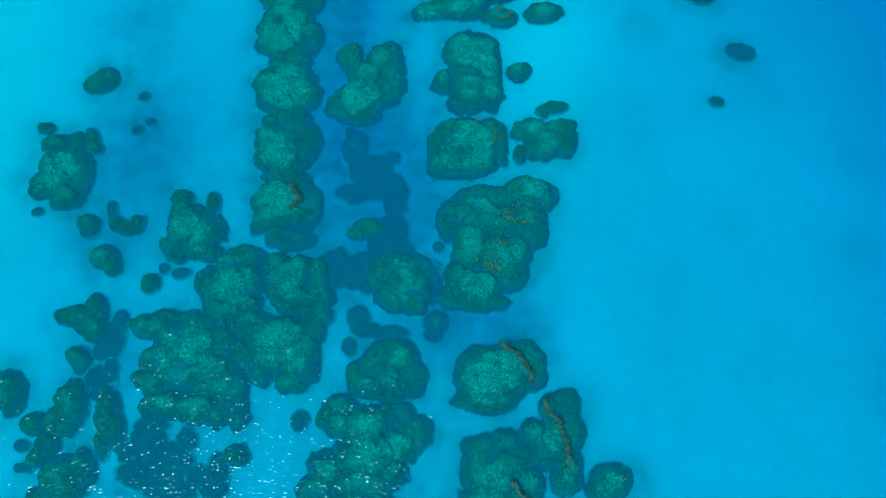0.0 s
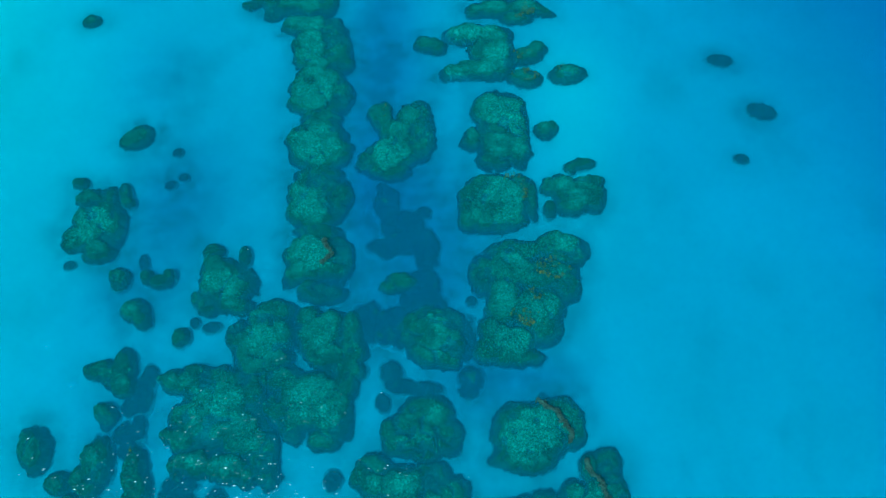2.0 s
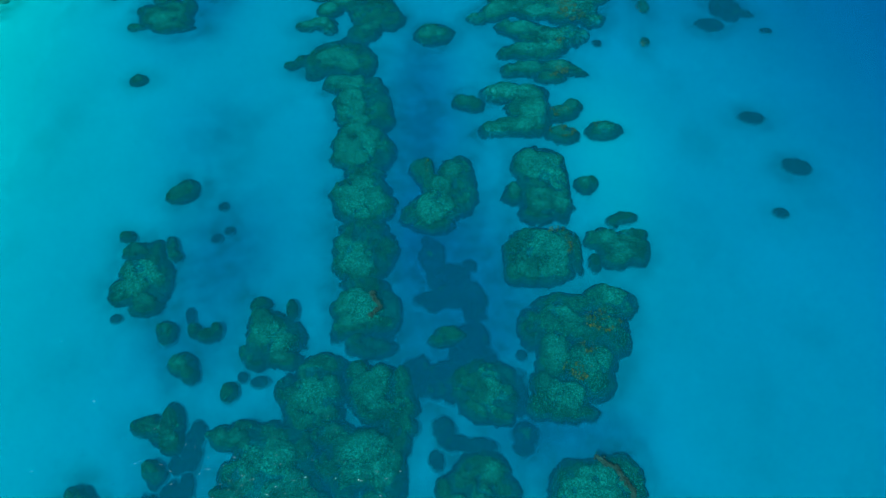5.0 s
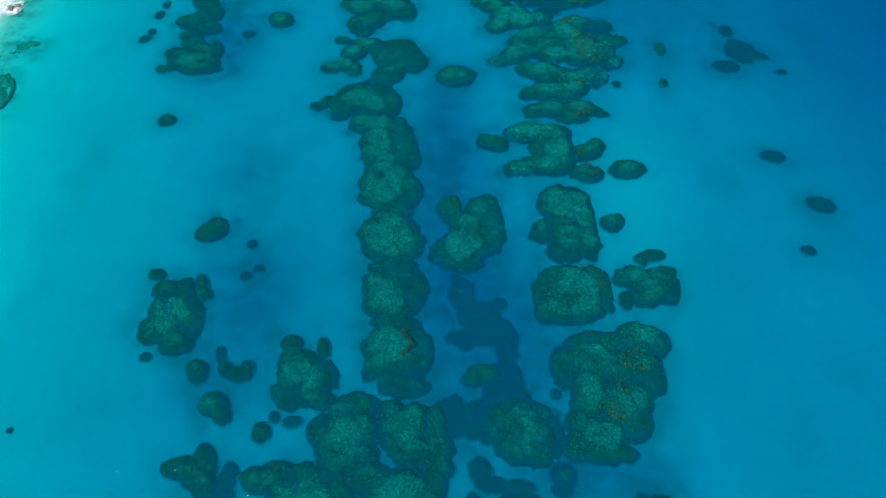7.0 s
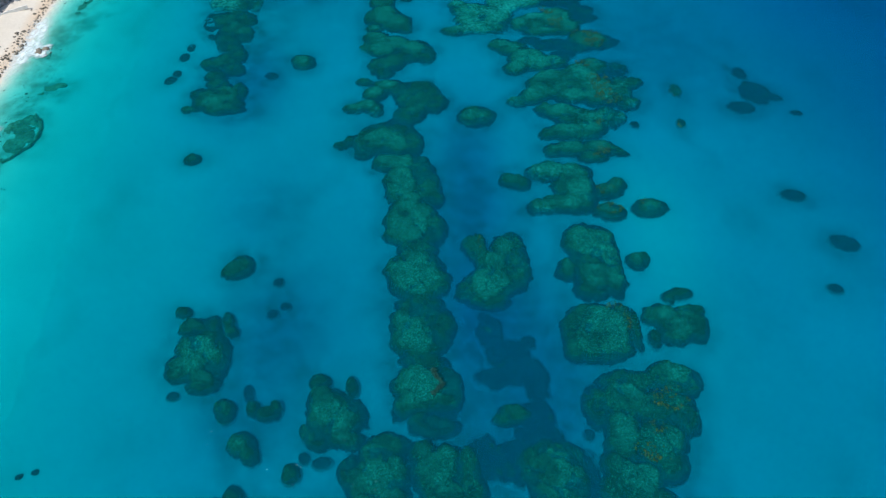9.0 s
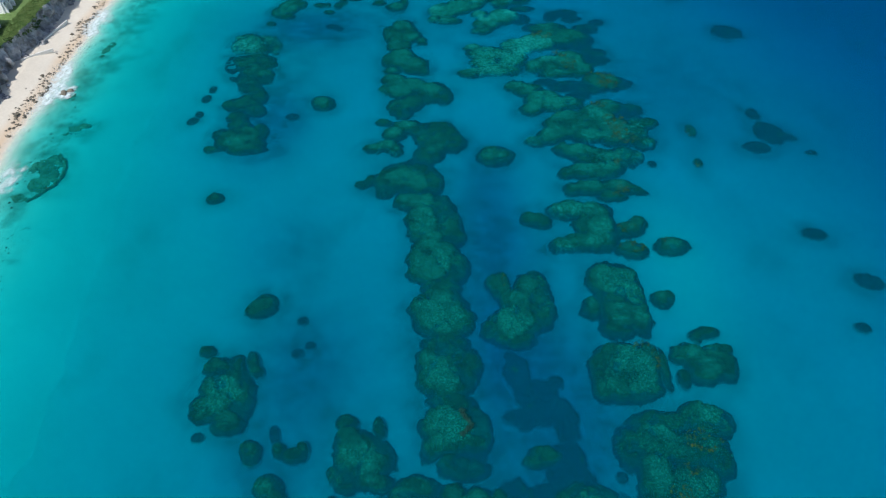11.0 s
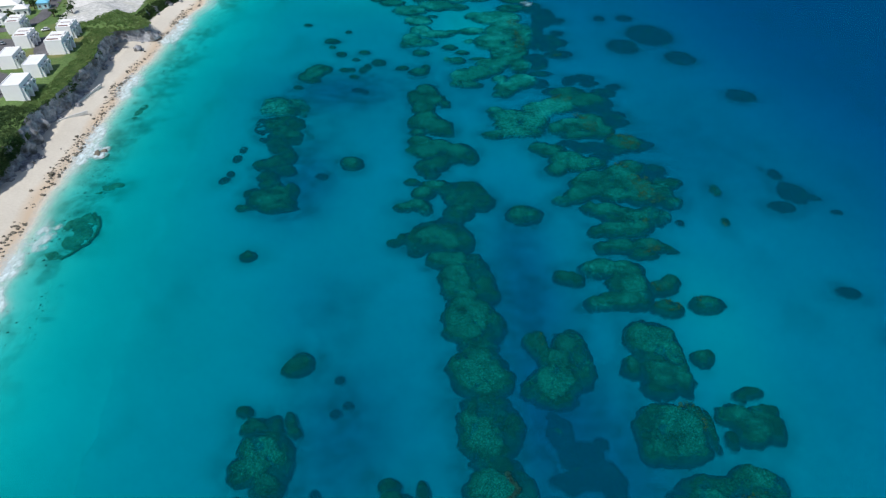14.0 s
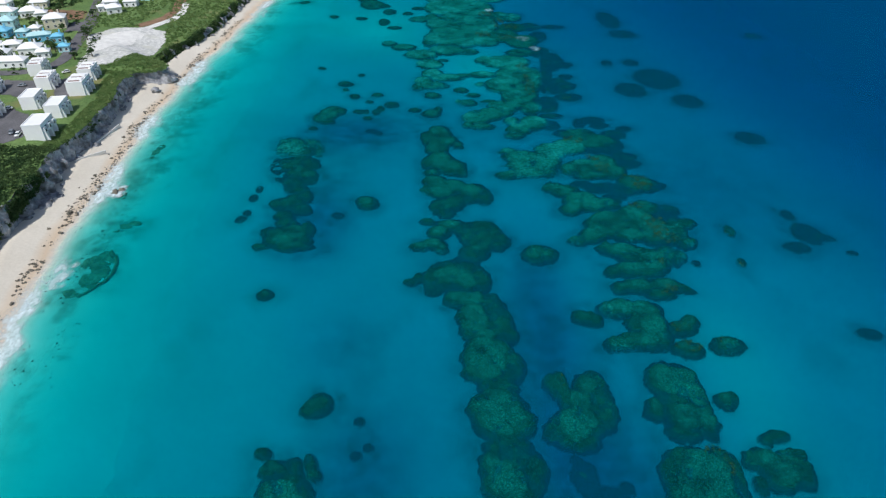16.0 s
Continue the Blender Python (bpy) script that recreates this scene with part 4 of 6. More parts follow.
reef("pale green coral reef terrace", [(36, 157.9, 7.7, 3.6, -0.9, 2), (29.9, 155.9, 3.1, 2.2, -0.9, 5), (43.2, 159.3, 5.7, 4.2, -0.9, 9), (38, 155.4, 7.3, 2.2, -1.2, 1)], gold=[(46.5, 161.2, 1.7, 3.5)], pale=True)
reef("broad pale green coral reef terrace with dark rim", [(35, 168, 7.6, 4.1, -0.9, 5), (40.9, 164.8, 8.3, 4.9, -0.9, 7), (48.4, 165.1, 6, 4.5, -1.2, 58), (29.6, 169.5, 3.2, 2.7, -0.9, 36), (52.5, 164.3, 4.5, 2.5, -1.46, 70)], pale=True)
reef("wide pale green coral reef with golden crust", [(33.8, 183.8, 9.6, 8.1, -0.9, 32), (43.4, 187.4, 9.2, 6.9, -0.9, 63), (40.4, 176.9, 7.1, 4.7, -0.9, 9), (26.8, 176.8, 5.6, 4.6, -0.9, 22), (21.1, 173.6, 3.5, 2.9, -1.2, 19), (49, 179.1, 8.8, 6.6, -1.2, 59), (55.2, 191.8, 6.8, 5, -3.1, 19), (61.3, 184.2, 4.1, 3.1, -1.46, 42), (57.8, 172.6, 4.4, 3.4, -1.46, 46), (55.7, 180, 9.4, 4.5, -1.46, 72), (48.8, 194.3, 6.5, 5.1, -1.2, 25)], gold=[(49.2, 182, 4.5, 6.7), (50.9, 173.8, 4.6, 3.7), (45.7, 194.5, 3.3, 2.3)], pale=True)
reef("green coral reef lobe at the foot of a broad reef", [(26.9, 199.9, 7.7, 6.2, -0.9, 17), (22, 193.3, 5.1, 4.4, -0.9, 28), (30.6, 196, 6.4, 5.3, -0.9, 21), (17.3, 208.8, 4.9, 4.4, -0.9, 37), (21.4, 206.1, 5.7, 4.9, -1.2, 21), (36, 197.3, 5.6, 4.5, -1.2, 22)], pale=True)
reef("dark coral shelf inside the eastern reef", [(35.8, 209, 7.4, 4.2, -3.1, 5), (40, 202.5, 5.1, 3.2, -3.1, 7), (28.5, 211.5, 5.2, 3, -3.1, 4)])
reef("golden-brown coral head at the reef edge", [(50.3, 212.5, 7.2, 6.6, -1.2, -22), (54.4, 210.7, 6.4, 4.9, -3.1, 57), (46, 208.2, 7.9, 5.3, -3.1, 10), (59.4, 210.7, 3.1, 2.1, -3.1, 66)], gold=[(49.5, 214.1, 5.8, 4.2), (51.6, 208.6, 4.2, 3.4)])
reef("wide green coral reef with ragged edges", [(32.5, 225.6, 8.4, 6.8, -0.9, 19), (39.7, 228, 8.8, 6.6, -0.9, 68), (26.1, 223.3, 5.2, 4, -0.9, 72), (43.1, 221.3, 6.6, 5.1, -1.2, 63), (34.8, 218.1, 8.9, 3.6, -1.2, 2), (48.1, 227, 7.3, 3.7, -3.1, 4), (50.1, 234.1, 6.2, 4.7, -3.1, 17)], gold=[(39.2, 225.3, 3.1, 6.6), (36.4, 232.4, 3.8, 2.9)], pale=True)
reef("tongue-shaped pale green coral reef", [(8.1, 233.6, 9.3, 6.3, -0.9, 4), (2.1, 238.5, 4.2, 3.5, -0.9, 7), (1.6, 218.2, 6.2, 3.6, -0.9, 2), (11.8, 220.9, 9.4, 5.4, -0.9, 3), (17.1, 230.3, 8.7, 6.8, -0.9, 76), (21.5, 240.1, 8.6, 7, -0.9, 13), (6.5, 226.4, 6.8, 5.6, -0.9, 8), (29, 243.7, 8.7, 7.7, -0.9, 48)], pale=True)
reef("dark low coral patches at the deep edge", [(39.4, 249.2, 12.2, 7.4, -1.2, 6), (34.3, 256.3, 8.5, 5.5, -1.2, 6), (47.1, 244.1, 8.6, 6, -3.1, 70), (50.4, 255.9, 6.3, 5.2, -3.1, 32), (37.2, 241.5, 9.6, 5.1, -3.1, 4), (28.3, 257.5, 5.1, 4.4, -3.1, 22)], gold=[(30.8, 248.6, 4.4, 3.7)])
reef("dark low coral bank in deeper water", [(43.1, 271.3, 7, 4.4, -3.3, 9), (37.2, 268.1, 5.8, 3.6, -3.3, 74), (46, 265.7, 4.9, 3.6, -3.3, 17)])
reef("small dark coral patch in deeper water", [(56.4, 262.2, 4.2, 3.3, -3.3, 34)])
reef("small dark coral patch in deeper water", [(53.6, 228.6, 3.4, 2.7, -3.3, 26)])
reef("column of green coral heads", [(-27.5, 254.1, 10.5, 5.9, -0.9, -87), (-23.6, 248.7, 5.9, 4.8, -0.9, -85), (-19.2, 244.2, 3.6, 2.4, -1.2, -89), (-28.7, 241.4, 7.2, 5.2, -0.9, -85), (-33, 250.5, 8.1, 2.9, -1.2, -86)])
reef("rounded green coral head in a column", [(-27.2, 229.5, 8.6, 6, -0.9, -86), (-22.5, 224.1, 7.4, 5.4, -1.2, -87), (-31.7, 227.8, 6.2, 3, -1.2, -86), (-18.4, 222.5, 6.4, 3.1, -1.46, -89), (-29.9, 219.4, 3.6, 3.6, -0.9, 0)])
reef("lobed green coral reef with rounded shoulder", [(-28.7, 212.3, 5.6, 5.2, -0.9, -73), (-22.1, 209, 7.3, 5.5, -0.9, -1), (-14.3, 205.7, 5.7, 5.7, -0.9, 0), (-10.1, 202, 6, 3.6, -1.46, 89), (-25.6, 204.8, 6.4, 5.3, -0.9, -4), (-16, 200, 5.5, 3.6, -1.46, 0), (-32, 205.8, 3.3, 1.9, -1.2, -85)])
reef("dark green coral head below a lobed reef", [(-25.2, 194.7, 5, 4.5, -1.2, -79), (-21.1, 197.2, 5.5, 4.2, -1.46, -87), (-27.8, 194.1, 4.6, 2.5, -1.46, -86), (-24.4, 189.6, 3.3, 3, -1.46, -9)])
reef("pale green coral patches with a hooked end", [(-22.7, 182.1, 5.5, 3.9, -0.9, -1), (-26.5, 177.5, 4.2, 4.2, -0.9, 0), (-28.6, 170.5, 4.7, 3.6, -0.9, -3), (-33, 168.9, 3.4, 2.6, -0.9, -5), (-25.5, 168, 2.9, 2.3, -0.9, -84), (-19.3, 179.7, 4.2, 2.4, -1.46, -88), (-30.8, 184.1, 2.6, 1.8, -1.46, -3)], pale=True)
reef("round dark coral mound with deep slopes", [(-11.9, 176.3, 8.8, 8.1, -1.46, 86), (-6.5, 173, 6, 4.2, -1.46, 87), (-14.7, 165.9, 5.2, 4.4, -1.46, 0), (-17.5, 161.6, 4.8, 3.7, -3.3, 0), (-12.3, 168.9, 4.1, 3.2, -1.2, 1), (-16.2, 178, 6.2, 3.9, -1.46, -89)])
reef("oval green coral head in a blue channel", [(6.7, 165.6, 5, 3.8, -0.9, 6), (7.2, 165.4, 6.4, 5.3, -1.46, 11)])
reef("ragged green coral reef block nearshore", [(-91.1, 244.3, 7, 5.5, -1.2, -23), (-83.3, 243.5, 6.5, 5, -1.46, -61), (-87.3, 237.4, 8.1, 5.4, -1.46, -10), (-78.8, 238.4, 6.7, 2.5, -1.46, -78), (-94.6, 238.3, 6.3, 3.2, -1.46, -72), (-89.8, 240.5, 5, 3.9, -0.9, -23)], pale=True)
reef("ragged dark green coral heads nearshore", [(-83, 219.2, 7.5, 5.1, -1.2, -67), (-88.3, 225.3, 6.9, 5.1, -1.46, -60), (-79.7, 225.3, 5.3, 3.5, -1.46, -70), (-78.9, 215.8, 7.2, 3.4, -1.46, -75), (-92.5, 223.1, 8.5, 3.5, -3.3, -74), (-83.3, 210.6, 5.5, 4.4, -1.46, -28), (-88.8, 215.1, 5.5, 3.8, -3.3, -65), (-81.8, 205.6, 4.9, 3.6, -1.46, -16), (-84.9, 228.6, 7.9, 4.2, -1.46, -5)])
reef("dark green nearshore coral reef", [(-83.7, 195.1, 4.9, 3.9, -1.2, -33), (-80.3, 196.8, 5.8, 4.3, -1.46, -60), (-77.8, 200.8, 5, 3.1, -1.46, -71), (-77.1, 191.5, 4.1, 3.4, -1.46, -45), (-87, 194.5, 3.7, 2.7, -1.46, -59), (-82.6, 187, 4.5, 3.6, -1.46, -42), (-82.1, 204.6, 4.4, 3.2, -3.3, -15)])
reef("broad green nearshore coral reef", [(-77.6, 175.5, 7.5, 5.3, -0.9, -13), (-80.5, 171.5, 6.3, 4.5, -0.9, -15), (-85.4, 175.6, 4.3, 2.9, -1.2, -63), (-72.5, 178.6, 5, 2.7, -1.46, -74), (-76, 168.5, 6.8, 2.9, -1.2, -2), (-86.2, 167.6, 2.7, 1.6, -1.46, -8), (-80.7, 182, 4.5, 3.1, -1.46, -13), (-73, 171.9, 3.7, 3, -1.46, -36)])
reef("ring-shaped small coral head on sand", [(-54, 197.2, 4.4, 3.6, -1.2, -66), (-53.7, 196.6, 5.2, 4.2, -1.46, -67)])
reef("oval dark green coral head on sand", [(-80, 277.2, 8.8, 5.3, -0.9, 88), (-83.1, 271.3, 6.2, 4.5, -1.2, -68), (-75.9, 279.5, 5.1, 3.1, -1.46, -76), (-80.4, 267.3, 4.6, 2.9, -1.46, -6)])
reef("scattered dark coral rubble on the sand", [(-96.8, 198.9, 2.6, 1.8, -3.3, -81), (-96.2, 205.3, 2.3, 1.3, -3.3, -83)])
reef("scattered dark coral rubble on the sand", [(-97.7, 184.3, 2.6, 2, -3.3, 72), (-96.5, 188.7, 2, 1.3, -3.3, -61)])
reef("dark coral knoll on the nearshore sand", [(-63.3, 187.6, 2.7, 2.3, -3.3, -52)])
reef("small dark coral patch on pale sand", [(-85.3, 259.8, 2.5, 2.1, -1.46, -43)])
reef("small dark coral patch on pale sand", [(-78.2, 315.3, 4, 3.5, -1.46, -43)])
reef("small dark coral patch on pale sand", [(-76.9, 306.5, 2.2, 1.4, -1.46, -76)])
reef("small dark coral patch on pale sand", [(-59.8, 300.2, 3.1, 2.7, -1.46, -23)])
reef("small dark coral patch on pale sand", [(-62.9, 291.3, 2.1, 1.8, -1.46, -55)])
reef("small dark coral patch on pale sand", [(-70.9, 298, 3.5, 2.7, -1.46, -71)])
reef("small dark coral patch on pale sand", [(-61.7, 271.6, 2.5, 2.2, -1.46, -52)])
reef("small dark coral patch on pale sand", [(-51.7, 288, 4.1, 3.7, -1.46, -56)])
reef("dark coral chain on pale sand", [(-69.5, 287.9, 4, 1.6, -1.46, -80), (-66.6, 279, 3.2, 2.5, -1.46, -12), (-63.5, 279, 2.5, 1.6, -1.46, -78)])
reef("dark coral chain on pale sand", [(-58.2, 279, 3.9, 2, -1.46, -89), (-56.5, 282.8, 3.9, 1.6, -1.46, -83)])
reef("dark weed-covered coral patch on sand", [(-58.3, 257.7, 3.5, 2.8, -3.3, -11), (-55, 255.5, 2.8, 1.7, -3.3, -80)])
reef("green coral patch on sand beside a reef flat", [(-31.8, 277.7, 4.9, 4.9, -1.2, 0), (-39.9, 281.6, 3.2, 3.2, -1.46, 0), (-28.6, 281.7, 4.5, 2.1, -1.46, -87)])
reef("pale green coral reef terrace beside sand", [(-10, 273.3, 8.5, 7.4, -0.9, 78), (-3.6, 277.3, 8, 6.4, -0.9, 80), (-14.7, 264.4, 3.7, 3.1, -0.9, 83), (2.5, 280.3, 6.8, 5.9, -1.2, 71), (-8.5, 263.4, 6.2, 3.7, -1.2, 3)], pale=True)
reef("pale green coral terrace at the reef flat's edge", [(9, 261.1, 7, 6.3, -0.9, 41), (16.1, 267.4, 8.4, 7.1, -0.9, 63), (6.3, 254.2, 4.6, 3.5, -1.2, 9), (23.7, 265.2, 6.3, 4.1, -3.1, 76), (5.8, 269.7, 5.1, 3.7, -0.9, 80)], pale=True)
reef("broad pale coral reef flat far from shore", [(8.9, 350.5, 14.4, 11.3, -0.9, 10), (13.7, 330.6, 14.2, 12.1, -0.9, 67), (4.9, 315.4, 11.5, 10, -0.9, 70), (12.7, 302.3, 15.2, 9.7, -0.9, 81), (4.4, 287.6, 9.5, 7, -0.9, 7), (16.6, 284.6, 9.7, 5.5, -1.2, 81), (22.1, 322.5, 20.2, 4.8, -1.2, 83), (-4.9, 330.3, 8.1, 5.2, -0.9, 3), (-2.3, 353.2, 6.6, 6.6, -0.9, 0), (-7, 315.2, 3, 2.4, -0.9, 7)], gold=[(18.1, 313.6, 2.9, 16.1), (17.7, 340.9, 3.8, 5.5)], pale=True)
reef("small pale coral patch beside a reef flat", [(-13.6, 290.9, 4.4, 4.4, -0.9, 0), (-18.6, 292.2, 2.9, 1.7, -0.9, 89), (-3.7, 292.7, 3.9, 2.2, -1.2, 3)], pale=True)
reef("small pale coral patch beside a reef flat", [(-11, 300.6, 3.5, 3, -1.2, 9)], pale=True)
reef("small dark coral patch beside a reef flat", [(-17.3, 307.4, 4, 4, -1.2, 0)])
reef("small dark coral patch beside a reef arm", [(-31.7, 300.3, 4.4, 4.4, -1.2, 0)])
reef("dark deep coral slope beside a pale reef flat", [(34.9, 351, 17.3, 7.1, -3.1, 81), (33.1, 314.4, 13, 7.6, -3.1, 77), (24.1, 289.6, 11.4, 6.6, -3.1, 79), (36.7, 299.1, 7.6, 5.8, -3.1, 15), (40.8, 346.6, 6.7, 5.4, -3.3, 22), (39.1, 314.7, 6.6, 4.6, -3.3, 71), (25.1, 276, 6.5, 3.3, -3.1, 4), (28.9, 328.4, 25.9, 3.7, -3.1, 83), (39.6, 327.9, 4.7, 3.9, -3.3, 42)], gold=[(34.9, 297, 2.9, 2.2)])
reef("winding pale green coral reef arm", [(-40.2, 362.3, 10, 9.1, -0.9, -4), (-51, 375.6, 7.6, 6.4, -0.9, -5), (-60.1, 382.2, 5.5, 4.8, -1.2, -74), (-48.3, 389.1, 4.4, 4.4, -1.2, 0), (-34.7, 345.9, 8.4, 7.7, -0.9, -85), (-26.8, 352.3, 3.3, 2.9, -1.46, 3), (-32.8, 331.5, 7, 6.2, -0.9, -87), (-25, 325.6, 10.4, 5.9, -0.9, 1), (-37, 319.6, 7.4, 5.4, -0.9, -87), (-32.3, 313.4, 8.9, 5.6, -1.2, 1), (-39.7, 311.9, 5.6, 3.5, -1.46, -87), (-15.8, 328.4, 4.3, 3.4, -0.9, 4)], pale=True)
reef("sprawling green coral reef far along the coast", [(-25.4, 398.5, 21.1, 12.2, -0.9, 90), (-12.8, 401.1, 26.1, 12.3, -0.9, 88), (-25.2, 370.1, 11.5, 9.4, -1.2, 2), (-31.3, 425.7, 15.7, 7.6, -0.9, -89), (-16, 433, 21.5, 15.4, -1.2, 87), (-1.1, 420.1, 25.6, 9.8, -1.2, 87), (-36, 389.4, 13.6, 4.2, -1.2, -88), (-0.7, 387.8, 10.2, 8.4, -1.2, 79), (-13.4, 368.5, 7.4, 6.2, -1.46, 6)], gold=[(-2, 400.7, 5, 7.1), (8.6, 425.9, 4.5, 10.5)], pale=True)
reef("dark coral reef edge in breaking water", [(10.6, 399.5, 14.2, 10, -1.2, 81), (22.1, 388.3, 13.7, 10.4, -1.2, 75), (28.8, 368.7, 10.5, 7.9, -3.1, 73), (17.4, 417, 10.4, 9.4, -1.46, 55), (28.8, 418.9, 10.4, 8.8, -3.1, 66), (43.8, 419.4, 9.1, 5, -3.3, 5), (32.1, 398.3, 11.8, 6.4, -3.1, 80), (18.5, 366.8, 8.8, 7.1, -1.2, 13)], gold=[(17.3, 415.8, 5.4, 4.9), (12, 394, 5.7, 4.6)])
reef("distant green coral reef reaching the deep", [(-25.8, 465.3, 21.3, 16.4, -0.9, 89), (-5.5, 463, 21.1, 13.8, -1.2, 86), (-21.7, 497.5, 27.2, 21.6, -0.9, 88), (9.6, 443.4, 11.4, 10, -1.46, 68), (19.3, 440.8, 11.2, 7, -1.46, 82), (4.3, 498.8, 20.6, 17.2, -1.46, 78), (-3.6, 523.2, 27.2, 18.5, -1.2, 4)], gold=[(1.9, 446.1, 5.5, 7.1)], pale=True)
reef("green coral patch far along the coast", [(-43.1, 435.1, 8.5, 6.8, -1.2, -1), (-35.4, 439.4, 11, 4.7, -1.2, -89)], pale=True)
reef("small dark coral patch far along the coast", [(-52.8, 449.1, 4.3, 4, -1.46, -76)])
reef("small dark coral patch far along the coast", [(-67.6, 428.2, 8, 3.8, -1.46, -84)])
reef("small dark coral patch far along the coast", [(-59.8, 415.4, 4.9, 3.8, -1.46, -4)])
reef("small dark coral patch far along the coast", [(-103, 439.7, 4.2, 3.1, -1.46, -73)])
reef("small dark coral patch far along the coast", [(-83.8, 435.9, 4.2, 3.8, -1.46, -57)])
reef("small dark coral patch far along the coast", [(-45.4, 462.5, 5.7, 4.5, -1.46, -1)])
reef("small dark coral patch far along the coast", [(-94.5, 338, 2.4, 2, -1.46, -39)])
reef("small dark coral patch far along the coast", [(-71.2, 327.8, 2.1, 1.8, -1.46, -66)])
reef("small dark coral patch far along the coast", [(-77.9, 314.4, 4.2, 3.2, -1.46, -9)])
reef("small dark coral patch far along the coast", [(-76.8, 306.5, 1.9, 1.7, -1.46, -55)])
reef("small dark coral patch far along the coast", [(-65.8, 453.2, 7.3, 4.8, -1.46, -83)])
reef("dark coral patch far along the coast", [(-79.6, 470.7, 12.5, 9, -1.2, -79), (-85.9, 489.8, 13.4, 7.6, -1.2, -81), (-71.1, 468, 6.2, 4.1, -1.46, -82)])
reef("brown rock ledge awash near the beach", [(-134.6, 155.7, 8.7, 3.9, -0.9, -59), (-134.5, 148.5, 5.7, 3.6, -0.9, -37), (-134.5, 160.2, 5.6, 2.9, -0.9, -55), (-137.3, 141.8, 3.8, 3.1, -1.2, 43), (-140.5, 157.2, 6.8, 2.9, -1.2, -58)], crest=[(-134.5, 163.8), (-131.0, 158.9), (-129.4, 153.6), (-129.6, 149.0), (-131.1, 145.3), (-132.8, 142.3), (-134.7, 140.2)], rock=LEDGE, crest_rock=LEDGE)
reef("dark weedy rock patch off the beach", [(-146.8, 199.4, 5.1, 3.4, -1.2, -36), (-144.5, 202.5, 4, 2.6, -1.46, -46), (-147.1, 192.7, 3.8, 2.4, -1.46, -43), (-145.6, 209.4, 4, 2.3, -1.46, -54)], rock=LEDGE)
reef("dark weedy rock streak off the beach", [(-133.7, 180.5, 2.9, 1.7, -1.46, -13), (-136.5, 178.6, 3.4, 2, -1.46, -15), (-138.6, 175.8, 2.3, 1.5, -1.46, -31)], rock=LEDGE)
reef("small dark coral knoll near the beach", [(-78.8, 143.2, 2.6, 2.4, -1.2)])
reef("small dark coral patch far along the coast", [(-130.4, 476.0, 5.0, 4.7, -1.2)])
reef("dark coral mound on deep seabed", [(110.9, 253.5, 7.1, 6.8, -3.3)])
reef("dark coral mound on deep seabed", [(96.0, 295.2, 8.0, 9.3, -3.3)])
reef("pair of dark coral mounds on deep seabed", [(71.0, 309.6, 8.9, 10.8, -3.3), (88.3, 325.4, 13.5, 16.7, -3.3)])
reef("dark coral patch on deep seabed", [(80.7, 351.1, 4.9, 5.6, -3.3)])
reef("dark coral patch on deep seabed", [(66.7, 350.8, 3.3, 4.7, -3.3)])
reef("dark coral mounds on distant deep seabed", [(85.1, 436.8, 7.8, 21.4, -3.3), (87.8, 404.9, 9.5, 9.5, -3.3)])
reef("dark coral patch on distant deep seabed", [(170.8, 402.9, 5.8, 7.0, -3.3)])
reef("scattered dark coral mounds on deep seabed", [(100.1, 190.1, 2.5, 4.2, -3.3), (101.6, 178.7, 5.6, 7.0, -3.3), (94.7, 170.7, 4.6, 3.6, -3.3), (106.8, 175.8, 3.1, 2.0, -3.3)])
reef("small dark coral knoll on deep seabed", [(111.5, 167.4, 1.7, 1.3, -3.3)])
reef("golden coral knoll alone on blue seabed", [(75.1, 179.9, 1.8, 3.2, -2.1)], gold=[(73.4, 176.8, 1.4, 2.4)])
reef("golden coral knoll alone on blue seabed", [(72.6, 161.8, 1.3, 1.8, -2.1)], gold=[(71.0, 159.0, 0.9, 1.5)])
reef("tiny dark coral knoll on blue seabed", [(57.7, 161.4, 1.3, 1.5, -3.3)])
reef("dark coral knoll on blue seabed", [(103.5, 110.5, 3.7, 3.1, -3.3), (101.8, 111.4, 2.3, 2.2, -3.3)])
reef("small dark coral knoll on blue seabed", [(94.8, 95.4, 1.8, 1.4, -3.3)])
reef("dark coral knoll on blue seabed", [(96.3, 128.9, 3.8, 2.6, -3.3)])
reef("tiny dark coral knoll on sand", [(-41.9, 89.4, 1.0, 1.1, -3.3)])
reef("tiny dark coral knoll on sand", [(-44.9, 96.9, 1.0, 1.2, -3.3)])
reef("tiny dark coral knoll on sand", [(-44.6, 87.2, 1.2, 1.1, -3.3)])
reef("tiny dark coral knoll on sand", [(-62.3, 65.1, 1.1, 0.9, -3.3)])
reef("tiny coral knoll beside a reef", [(27.4, 56.9, 1.0, 1.1, -3.3)])
reef("tiny dark coral knoll on sand", [(-87.6, 47.2, 1.1, 1.0, -3.3)])
reef("tiny dark coral knoll on sand", [(-84.9, 48.1, 0.8, 0.7, -3.3)])
reef("dark weedy rock streak off the beach", [(-146.6, 239.0, 2.7, 4.2, -1.2), (-147.3, 233.8, 2.1, 3.6, -1.2), (-147.2, 228.7, 1.6, 3.0, -1.2)], rock=LEDGE)


